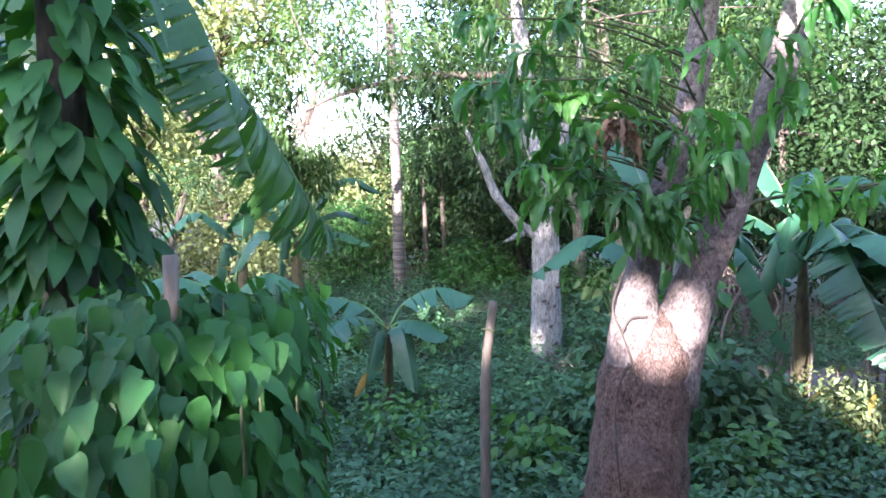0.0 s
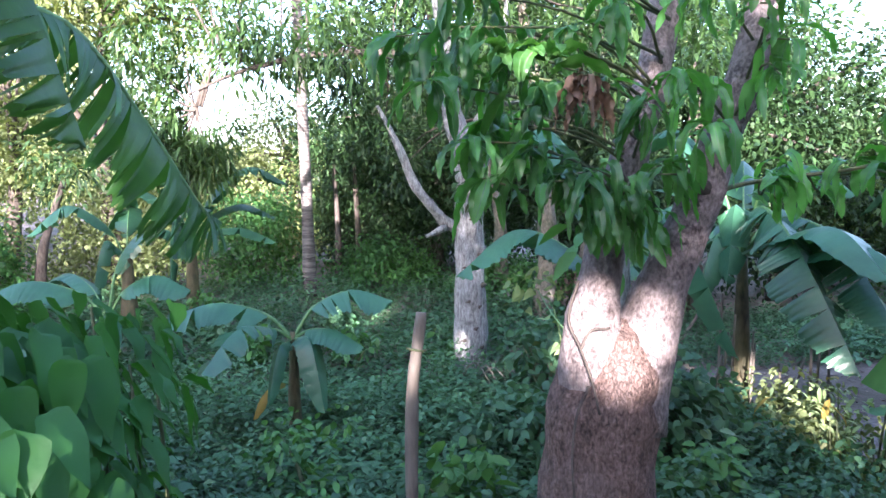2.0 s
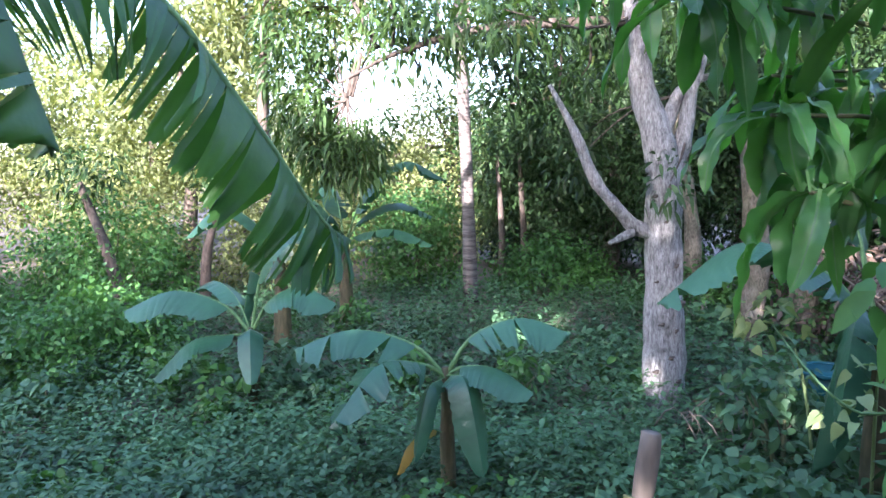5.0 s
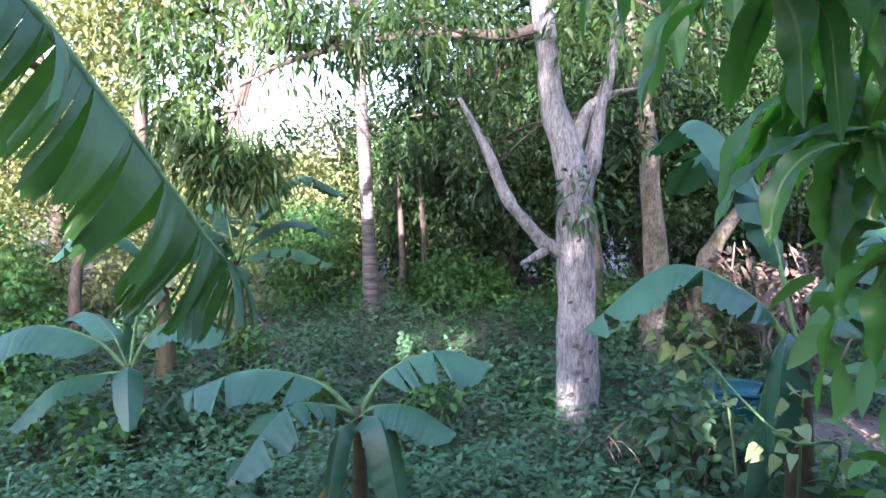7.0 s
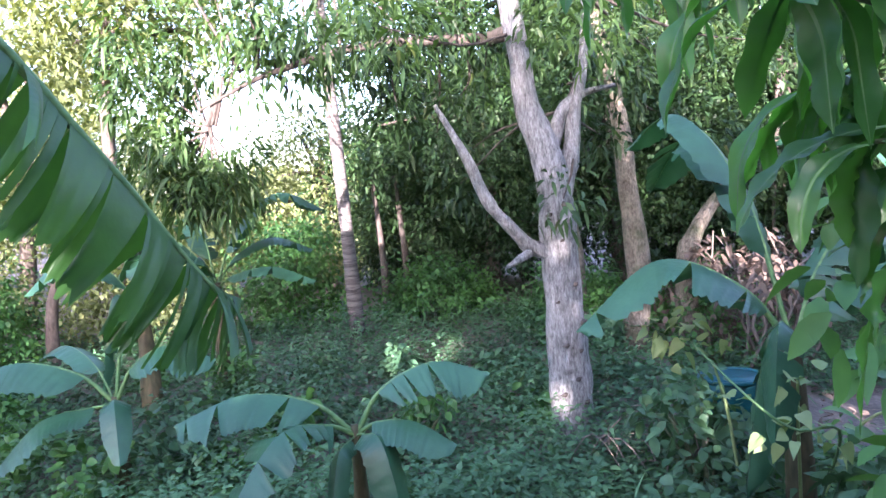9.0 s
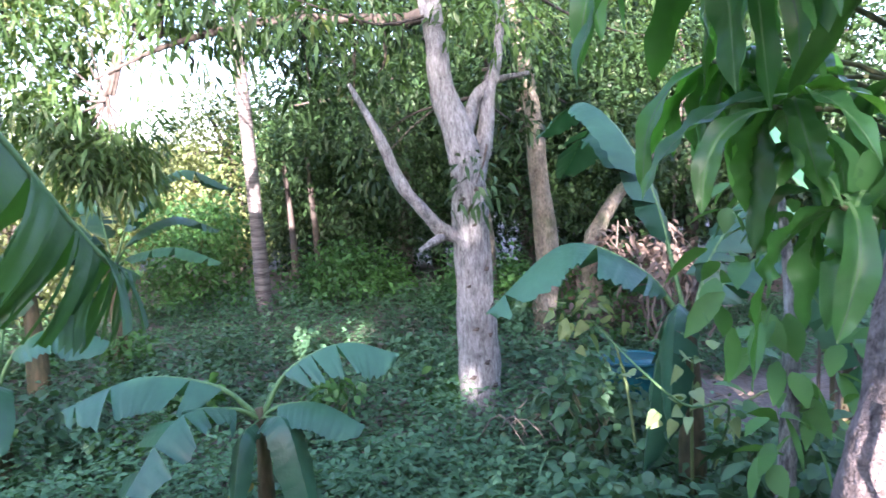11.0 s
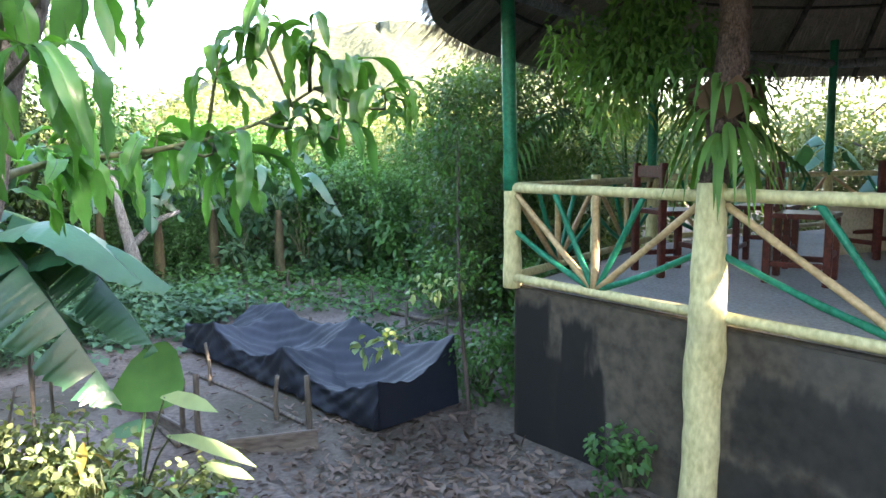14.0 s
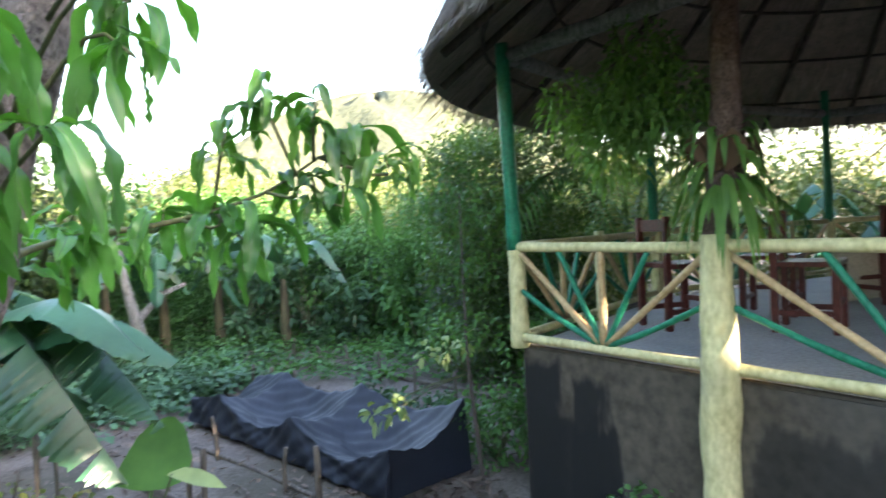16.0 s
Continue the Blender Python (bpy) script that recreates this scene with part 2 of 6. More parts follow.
M_HILL = rough_material("hazy_wooded_hill", [(0.3, (0.045, 0.062, 0.036)), (0.7, (0.1, 0.11, 0.066))], 0.09, 1.0, 0.8, 2.0, (1, 1, 1), 0.6)
M_LINEN = rough_material("pale_board", [(0.3, (0.5, 0.44, 0.33)), (0.7, (0.62, 0.56, 0.44))], 4, 0.6, 0.1)
M_METAL = rough_material("grey_zinc", [(0.3, (0.14, 0.15, 0.17)), (0.7, (0.28, 0.29, 0.32))], 6, 0.5, 0.2)
M_PALMBARK = rough_material("ringed_palm_bark", [(0.42, (0.045, 0.038, 0.036)), (0.58, (0.21, 0.19, 0.175))], 9, 0.9, 0.7, 0.02, (0.3, 0.3, 3.0))
M_CLAY = rough_material("orange_clay", [(0.3, (0.25, 0.09, 0.04)), (0.7, (0.42, 0.17, 0.08))], 6, 0.8, 0.2)

# ---- mesh tools ----
rng = np.random.default_rng(7)
UP = np.array((0.0, 0.0, 1.0))


def unit(v):
    v = np.asarray(v, float)
    return v / np.maximum(np.linalg.norm(v, axis=-1, keepdims=True), 1e-9)


def mesh_np(name, verts, faces, smooth=True):
    """A mesh from an (n, 3) array and an (m, 3 or 4) array."""
    me = bpy.data.meshes.new(name)
    verts, faces = np.asarray(verts, np.float32), np.asarray(faces, np.int32)
    k = faces.shape[1]
    me.vertices.add(len(verts))
    me.vertices.foreach_set("co", verts.ravel())
    me.loops.add(faces.size)
    me.loops.foreach_set("vertex_index", faces.ravel())
    me.polygons.add(len(faces))
    me.polygons.foreach_set("loop_start", np.arange(len(faces), dtype=np.int32) * k)
    me.update(calc_edges=True)
    me.validate()
    if smooth:
        me.polygons.foreach_set("use_smooth", np.ones(len(me.polygons), bool))
    return me


def join(*pieces):
    vs, fs, n = [], [], 0
    for v, f in pieces:
        vs.append(v)
        fs.append(np.asarray(f) + n)
        n += len(v)
    return np.concatenate(vs), np.concatenate(fs)


def part(name, geo, material, parent=None, label="", smooth=True):
    """Links a (verts, faces) pair or a mesh as one object, under a thing or a part."""
    me = geo if isinstance(geo, bpy.types.Mesh) else mesh_np(name, *geo, smooth=smooth)
    if not me.materials:
        me.materials.append(material)
    ob = new(name, me)
    if parent is not None:
        ob.parent = parent
    return tagged(ob, label)


def thing(name, label, category, group="", kind=""):
    return tagged(new(name), label, category, group, kind)


def spline(pts, n):
    """n points on a smooth line through pts (Catmull-Rom)."""
    p = np.asarray(pts, float)
    if len(p) == 2:
        return p[0] + (p[1] - p[0]) * np.linspace(0, 1, n)[:, None]
    q = np.vstack((2 * p[0] - p[1], p, 2 * p[-1] - p[-2]))
    out = []
    for u in np.linspace(0, len(p) - 1 - 1e-9, n):
        i, t = int(u), u - int(u)
        a, b, c, d = q[i:i + 4]
        out.append(0.5 * (2 * b + (c - a) * t + (2 * a - 5 * b + 4 * c - d) * t * t + (3 * b - a - 3 * c + d) * t ** 3))
    return np.array(out)


def tube(pts, radii, sides=10, n=None, wob=0.0, seed=0):
    """A closed, tapered, slightly lumpy tube along pts."""
    n = n or max(2, 4 * (len(pts) - 1) + 1)
    c = spline(pts, n)
    r = np.interp(np.linspace(0, 1, n), np.linspace(0, 1, len(radii)), radii)
    t = unit(np.gradient(c, axis=0))
    ref = np.array((0.31, 0.95, 0.05)) if abs(t[:, 2]).mean() > 0.6 else UP
    a = unit(np.cross(t, ref))
    b = np.cross(t, a)
    ang = np.linspace(0, 2 * math.pi, sides, endpoint=False)
    ph = np.random.default_rng(abs(int(seed))).uniform(0, 6.28, 6)
    i = np.arange(n)[:, None]
    lump = 1 + wob * (np.sin(2 * ang + i * 0.55 + ph[0]) + 0.7 * np.sin(3 * ang - i * 0.9 + ph[1]) + 0.6 * np.sin(5 * ang + i * 1.7 + ph[2]) + 0.8 * np.sin(i * 1.3 + ph[3]))
    v = c[:, None] + (r[:, None] * lump)[..., None] * (np.cos(ang)[None, :, None] * a[:, None] + np.sin(ang)[None, :, None] * b[:, None])
    v = np.concatenate((v.reshape(-1, 3), c[:1], c[-1:]))
    f = []
    for k in range(n - 1):
        for s in range(sides):
            s2 = (s + 1) % sides
            f.append((k * sides + s, k * sides + s2, (k + 1) * sides + s2, (k + 1) * sides + s))
    e = n * sides
    for s in range(0, sides, 2):
        s1, s2 = (s + 1) % sides, (s + 2) % sides
        f.append((e, s2, s1, s))
        o = (n - 1) * sides
        f.append((e + 1, o + s, o + s1, o + s2))
    return v, np.array(f)


PROFILES = {
    "mango": ((0, 0.12), (0.12, 0.55), (0.35, 1.0), (0.6, 0.9), (0.82, 0.5), (1, 0.03)),
    "fine": tuple((s, max(0.03, (math.sin(math.pi * s ** 0.8) ** 0.8) * (1 - 0.35 * s) * 1.25)) for s in np.linspace(0.0, 1.0, 12)),
    "oval": ((0, 0.15), (0.25, 0.85), (0.5, 1.0), (0.75, 0.75), (1, 0.05)),
    "heart": ((0, 0.75), (0.12, 1.0), (0.3, 0.98), (0.55, 0.72), (0.8, 0.33), (1, 0.02)),
    "ovate": ((0, 0.5), (0.07, 0.86), (0.2, 1.0), (0.38, 0.97), (0.56, 0.8), (0.74, 0.54), (0.9, 0.22), (1, 0.02)),
    "blade": ((0, 0.8), (0.5, 1.0), (1, 0.05)),
    "chip": ((0, 0.1), (0.45, 1.0), (1, 0.05)),
}


def leaves(pos, way, face, length, width, droop=0.3, shape="mango", fold=0.25, wave=0.0):
    """Many leaves at once: each a bent blade with a midrib. face: the way the upper side looks."""
    pos, way = np.asarray(pos, float), unit(way)
    n = len(pos)
    side = unit(np.cross(way, face))
    nrm = np.cross(side, way)
    length, width, droop = (np.broadcast_to(np.asarray(q, float), n) for q in (length, width, droop))
    if shape == "flake":                  # far leaves: one bent quad each
        q = np.empty((n, 4, 3))
        mid = pos + way * (length * 0.45)[:, None]
        lift = nrm * (fold * width * 0.5)[:, None]
        q[:, 0], q[:, 1], q[:, 3] = pos, mid - side * (width * 0.5)[:, None] + lift, mid + side * (width * 0.5)[:, None] + lift
        q[:, 2] = pos + way * length[:, None] - UP * (droop * length * 0.6)[:, None]
        return q.reshape(-1, 3), np.arange(4 * n).reshape(n, 4)
    prof = PROFILES[shape]
    k = len(prof)
    v = np.empty((n, k, 3, 3))
    for j, (s, w) in enumerate(prof):
        c = pos + way * (length * s * (1 - 0.25 * droop * s))[:, None] - UP * (droop * length * s * s * 0.8)[:, None]
        hw = (width * w * 0.5)[:, None]
        lift = (fold * width * w * 0.5)[:, None] * nrm
        if wave:
            lift = lift + nrm * (wave * width * math.sin(j * 2.1))[:, None]
        v[:, j, 0], v[:, j, 1], v[:, j, 2] = c - side * hw + lift, c, c + side * hw + lift
    base = (np.arange(n) * k * 3)[:, None, None]
    f = []
    for j in range(k - 1):
        a = j * 3
        f += [(a, a + 1, a + 4, a + 3), (a + 1, a + 2, a + 5, a + 4)]
    return v.reshape(-1, 3), (np.array(f)[None] + base).reshape(-1, 4)


def randdirs(n, flat=1.0):
    d = rng.normal(size=(n, 3))
    d[:, 2] *= flat
    return unit(d)


def whorl(centres, axes, per, length, width, droop=0.55, shape="fine", wave=0.07, spread=1.0):
    """Leaf rosettes at twig ends."""
    c, ax = np.repeat(np.asarray(centres, float), per, 0), np.repeat(unit(axes), per, 0)
    n = len(c)
    way = unit(ax * 0.45 + randdirs(n, 0.45) * spread + np.array((0, 0, 0.12)))
    L = length * rng.uniform(0.6, 1.15, n)
    face = unit(UP + 0.5 * randdirs(n))
    back = ax * rng.uniform(-0.10, 0.02, n)[:, None] * (length / 0.2)
    return leaves(c + back, way, face, L, width * rng.uniform(0.8, 1.2, n), droop * rng.uniform(0.3, 1.8, n), shape, 0.25, wave)


def long_leaves(pos, way, length, width, droop, wave=0.14, rows=20):
    """Long mango leaves: arching oblong blades with wavy margins, quilted between the side veins.
    Gives the blades and their midribs."""
    pos, way = np.asarray(pos, float), unit(way)
    n = len(pos)
    length, width, droop = (np.broadcast_to(np.asarray(q, float), n) for q in (length, width, droop))
    turn = randdirs(n)
    ph, cyc = rng.uniform(0, 6.28, n), rng.uniform(2.2, 4.5, n)
    bend = rng.normal(0, 0.25, (n, 1)) * np.cross(way, UP)
    c = pos.copy()
    v, rib = np.empty((n, rows + 1, 5, 3)), np.empty((n, rows + 1, 2, 3))
    for j in range(rows + 1):
        s = j / rows
        b = np.clip(droop * s ** 0.8, 0, 0.93)[:, None]
        t = unit(way * (1 - b) - UP * b + bend * s)
        if j:
            c = c + t * (length / rows)[:, None]
        side = unit(np.cross(t, UP + 0.55 * turn))
        nrm = np.cross(side, t)
        w = 0.06 if s < 0.07 else max(0.02, min(1.0, 2.6 * (s - 0.05) ** 0.6 * (1.0 - s) ** 0.75))
        hw = (width * 0.5 * w)[:, None]
        quilt = (0.08 if j % 2 else -0.05) * width[:, None] * w
        for k, x in enumerate((-1, -0.5, 0, 0.5, 1)):
            ripple = (wave * width * w * np.sin(6.28 * cyc * s + ph + (1.9 if x > 0 else 0.0)))[:, None] * x * x
            v[:, j, k] = c + side * hw * x + nrm * (hw * 0.3 * abs(x) + ripple + (quilt if abs(x) == 0.5 else 0)) + t * hw * abs(x) * 0.35 * (s < 0.95)
        for k, x in enumerate((-1, 1)):
            rib[:, j, k] = c + side * x * 0.0019 * (1.25 - s) + nrm * 0.0012
    def quads(cols):
        a = np.array([(j * cols + k, j * cols + k + 1, (j + 1) * cols + k + 1, (j + 1) * cols + k) for j in range(rows) for k in range(cols - 1)])
        return (a[None] + (np.arange(n) * (rows + 1) * cols)[:, None, None]).reshape(-1, 4)
    return (v.reshape(-1, 3), quads(5)), (rib.reshape(-1, 3), quads(2))


def long_whorl(parent, centres, axes, per, length, width, droop, material, label):
    """Rosettes of long leaves at twig ends."""
    c, ax = np.repeat(np.asarray(centres, float), per, 0), np.repeat(unit(axes), per, 0)
    n = len(c)
    way = unit(ax * 0.5 + randdirs(n, 0.5) + np.array((0, 0, 0.15)))
    back = ax * rng.uniform(-0.09, 0.02, n)[:, None]
    blades, ribs = long_leaves(c + back, way, length * rng.uniform(0.6, 1.15, n), width * rng.uniform(0.75, 1.2, n), droop * rng.uniform(0.55, 1.35, n))
    leaf = part("foliage", blades, material, parent, label)
    tagged(part("midrib", ribs, M_VEIN, leaf, "pale leaf midrib"), kind="stuff")


def sun_gap(geo, per, p, q, r):
    """Leaves out the leaves that stand in the sun's way to the line from p to q."""
    v, f = geo
    c = v.reshape(-1, per, 3).mean(1)
    p, q = np.array(p), np.array(q)
    sd = unit(np.array(SUN_DIR))
    ax = unit((q - p) - ((q - p) @ sd) * sd)
    w = c - p
    w = w - (w @ sd)[:, None] * sd
    u = np.clip(w @ ax, 0, abs((q - p) @ ax))
    ok = np.linalg.norm(w - u[:, None] * ax, axis=1) > r
    nf = len(f) // len(c)
    return v.reshape(-1, per, 3)[ok].reshape(-1, 3), f[:ok.sum() * nf]


def clumps(centres, radii, per, length, width, shape="chip", droop=0.4, flat=0.8):
    """Loose clumps of leaves, denser on their outsides, with uneven edges."""
    c = np.repeat(np.asarray(centres, float), per, 0)
    r = np.repeat(np.broadcast_to(np.asarray(radii, float), len(centres)), per)
    n = len(c)
    d = randdirs(n, flat)
    p = c + d * (r * rng.uniform(0.25, 1.1, n) ** 0.6)[:, None]
    way = unit(d + 1.1 * randdirs(n) - np.array((0, 0, 0.12)))
    return leaves(p, way, unit(UP + 0.8 * randdirs(n)), length * rng.uniform(0.6, 1.3, n), width * rng.uniform(0.7, 1.3, n), droop, shape, 0.2)


def ground_z(x, y):
    x, y = np.asarray(x, float), np.asarray(y, float)
    s = np.clip((x - 1.8) / 2.2, 0, 1)
    s = s * s * (3 - 2 * s)
    rise = np.clip(y - 6.0, 0, 5) * 0.075 * np.clip((4.5 - x) / 3, 0, 1)
    far = np.clip(np.hypot(x, y - 4) - 14, 0, 40) * 0.05
    return -0.3 * s + rise + far + 0.03 * np.sin(1.7 * x + 0.6) * np.sin(1.3 * y) + 0.015 * np.sin(4.1 * x) * np.sin(3.7 * y + 1)


def on_ground(x, y, dz=0.0):
    return np.stack((x, y, ground_z(x, y) + dz), -1)

# ---- ground and distance ----
# one sheet, fine near the path and wide towards the horizon
gx = np.concatenate((-np.geomspace(400, 13, 14), np.linspace(-12, 14, 90), np.geomspace(15, 400, 14)))
gy = np.concatenate((-np.geomspace(400, 9, 14), np.linspace(-8, 16, 84), np.geomspace(17, 400, 14)))
GX, GY = np.meshgrid(gx, gy)
gv = np.stack((GX, GY, ground_z(GX, GY)), -1).reshape(-1, 3)
gi = np.arange(len(gv)).reshape(GX.shape)
gf = np.stack((gi[:-1, :-1], gi[:-1, 1:], gi[1:, 1:], gi[1:, :-1]), -1).reshape(-1, 4)
ground = part("ground", (gv, gf), M_SOIL)
tagged(ground, "brown packed garden soil with darker damp patches", "ground", kind="structure")


def hill(cx, cy, rx, ry, h, seed):
    n, m = 40, 14
    a = np.linspace(0, 2 * math.pi, n, endpoint=False)
    v = []
    for j in range(m):
        q = j / (m - 1)
        rr = 1 - q
        bump_ = 1 + 0.12 * np.sin(3 * a + seed) + 0.07 * np.sin(7 * a + 2 * seed) + 0.04 * np.sin(15 * a)
        z = h * (0.5 - 0.5 * math.cos(math.pi * q)) * (1 + 0.05 * np.sin(9 * a + j)) - 2
        v.append(np.stack((cx + rx * rr * bump_ * np.cos(a), cy + ry * rr * bump_ * np.sin(a), np.broadcast_to(z, n)), -1))
    v = np.concatenate(v)
    f = [(j * n + i, j * n + (i + 1) % n, (j + 1) * n + (i + 1) % n, (j + 1) * n + i) for j in range(m - 1) for i in range(n)]
    ob = part("backdrop", (v, np.array(f)), M_HILL)
    return tagged(ob, "hazy wooded hillside far behind the garden", "hill", kind="structure")


hill(190, 75, 90, 110, 42, 1.0)
hill(150, 210, 120, 70, 26, 2.2)

# ---- trees ----


def forest_tree(x, y, h, rad, n, material, leaf=0.2, trunk_r=0.12, low=0.3, label="", lean=(0, 0), bark=None, keep=None, category="tree", name="forest_tree", slim=0.52, drop=0.0):
    """A tree: tapered trunk, limbs and a crown of many small leaves in uneven clumps."""
    z0 = float(ground_z(x, y)) - 0.1
    t = thing(name, label or "leafy forest tree with a dark uneven crown", category)
    t.location = (x, y, z0)
    top = np.array((lean[0], lean[1], h * 0.8))
    bend = rng.uniform(-0.15, 0.15, 2) * h * 0.3
    mid = top * 0.5 + np.array((bend[0], bend[1], 0))
    geo = [tube([(0, 0, 0), mid, top], [trunk_r * 1.3, trunk_r * 0.8, trunk_r * 0.25], 8, 9, 0.05, int(x * 7 + y))]
    nc = max(12, int(n / 85))
    d = randdirs(nc, 0.9)
    cz = h * (0.5 + low / 2)
    ctr = np.array((lean[0] * 0.7, lean[1] * 0.7, cz)) + d * np.array((rad, rad, h * (1 - low) * 0.5)) * (rng.uniform(0.15, 1.0, (nc, 1)) ** 0.5)
    ctr[:, 2] -= drop * (np.hypot(ctr[:, 0], ctr[:, 1]) / rad) ** 2
    for c in ctr[:9]:
        s = rng.uniform(0.35, 0.8)
        p = mid * (1 - s) + top * s if s > 0.5 else mid * 2 * s
        line = np.linspace(0, 1, 30)[:, None] * (c - p) + p + np.array((0, 0, 0.05))
        if keep is not None and not keep(line + np.array((x, y, z0))).all():
            continue
        geo.append(tube([p, (p + c) / 2 + np.array((0, 0, 0.1)), c], [trunk_r * 0.45, trunk_r * 0.3, trunk_r * 0.1], 6, 6, 0.05, 3))
    part("trunk", join(*geo), bark or M_BARK_C, t)
    v, f = clumps(ctr, rng.uniform(0.14, 0.3, nc) * rad + 0.12, max(8, int(1.9 * n) // nc), leaf * 0.66, leaf * 0.66 * slim, "flake")
    if keep is not None:
        cen = v.reshape(-1, 4, 3).mean(1) + np.array((x, y, z0))
        ok = keep(cen)
        v = v.reshape(-1, 4, 3)[ok].reshape(-1, 3)
        f = f[:len(v) // 4]
    part("crown", (v, f), material, t)
    return t


def bush(x, y, h, rad, n, material, leaf=0.1, label="leafy green bush on the ground", name="bush", slim=0.6, shape="oval", stems=8):
    z0 = float(ground_z(x, y))
    t = thing(name, label, "bush")
    t.location = (x, y, z0 - 0.03)
    nc = max(10, n // 40)
    d = randdirs(nc, 1.0)
    d[:, 2] = abs(d[:, 2])
    ctr = d * np.array((rad, rad, h * 0.9)) * rng.uniform(0.3, 1.0, (nc, 1)) ** 0.5
    if h > 1.5 * rad:
        ctr[:, 2] = rng.uniform(0.05, 0.92, nc) * h
    wood = [tube([(0, 0, 0), c * np.array((0.4, 0.4, 0.6)), c], [0.02, 0.012, 0.004], 6, 5, 0.05, 1) for c in ctr[:stems]]
    part("branching" if len(wood) > 1 else "stem", join(*wood), M_TWIG, t)
    v, f = clumps(ctr, 0.22 * min(rad, h) + 0.06, max(8, n // nc), leaf, leaf * slim, shape)
    v[:, 2] = np.maximum(v[:, 2], 0.01)
    part("foliage", (v, f), material, t)
    return t


for x, y, h, r, m in ((11.2, 6.6, 1.6, 0.6, M_HERB), (11.0, 5.6, 1.3, 0.5, M_SHRUB), (10.4, 8.3, 1.6, 0.6, M_HERB), (10.6, 5.2, 1.1, 0.45, M_SHRUB), (11.0, 7.3, 2.0, 0.7, M_HERB), (10.6, 3.4, 1.8, 0.6, M_HERB)):
    bush(x, y, h, r, 520, m, 0.17, "broad-leaved garden plant beyond the beds", name="garden_plant", slim=0.4)

# gaps in the unseen added shade trees, through which the low sun reaches single spots
SPOTS = [((0.70, 2.64, 1.22), 0.14), ((0.76, 2.64, 1.13), 0.08), ((0.93, 2.64, 1.18), 0.125), ((0.90, 2.64, 1.0), 0.065), ((0.82, 2.64, 1.01), 0.05), ((0.17, 2.74, 1.08), 0.07), ((1.0, 2.8, 2.05), 0.05),
         ((0.9, 6.4, 0.36), 0.06), ((0.95, 6.4, 1.38), 0.04), ((4.1, 1.25, 0.98), 0.14), ((4.6, 0.9, 1.2), 0.06),
         ((2.59, 4.15, 0.5), 0.2), ((2.62, 4.03, 0.4), 0.17), ((2.64, 3.9, 0.33), 0.17), ((2.52, 4.35, 0.45), 0.12), ((2.97, 4.56, 0.35), 0.16), ((3.0, 4.42, 0.3), 0.14), ((3.03, 4.28, 0.24), 0.14), ((2.96, 4.68, 0.5), 0.12), ((2.81, 4.8, 0.4), 0.15), ((3.14, 3.92, 0.22), 0.13), ((2.81, 3.74, 0.45), 0.1), ((2.87, 3.45, 0.33), 0.12), ((2.77, 3.6, 0.62), 0.1),
         ((-0.38, 1.32, 1.33), 0.065), ((-0.48, 1.32, 1.27), 0.05), ((-0.63, 1.35, 1.2), 0.03), ((0.48, 2.45, 1.99), 0.11), ((1.2, 5.1, 1.02), 0.05), ((1.3, 4.3, 0.8), 0.05),
         ((-0.63, 9.8, 1.8), 0.3), ((-0.64, 9.8, 2.2), 0.3), ((-0.65, 9.8, 2.6), 0.3), ((-0.66, 9.8, 3.0), 0.3), ((-3.6, 7.6, 0.95), 0.25), ((0.1, 8.6, 0.35), 0.3), ((3.2, 8.1, 1.2), 0.4), ((3.4, 8.1, 0.8), 0.25), ((5.0, 3.2, 0.76), 0.1), ((4.82, 3.5, 0.42), 0.09)]
SD = np.array(SUN_DIR)


def shading(c):
    ok = np.ones(len(c), bool)
    for p, r in SPOTS:
        w = c - np.array(p)
        off = w - (w @ SD)[:, None] * SD
        ok &= np.linalg.norm(off, axis=1) > r + 0.03
    return ok


# out-of-view trees added behind the camera path to block the low sun
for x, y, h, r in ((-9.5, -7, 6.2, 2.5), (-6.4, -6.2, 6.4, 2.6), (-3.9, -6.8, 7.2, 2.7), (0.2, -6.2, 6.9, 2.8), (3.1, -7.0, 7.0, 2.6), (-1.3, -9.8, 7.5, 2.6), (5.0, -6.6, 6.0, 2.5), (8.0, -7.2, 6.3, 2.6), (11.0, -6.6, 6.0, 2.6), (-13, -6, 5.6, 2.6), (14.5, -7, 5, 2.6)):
    forest_tree(x, y, h, r, 6000, M_DARK, 0.36, 0.16, 0.02, "unseen broad tree added to shade the garden, with dense dark foliage", keep=shading, slim=0.5)

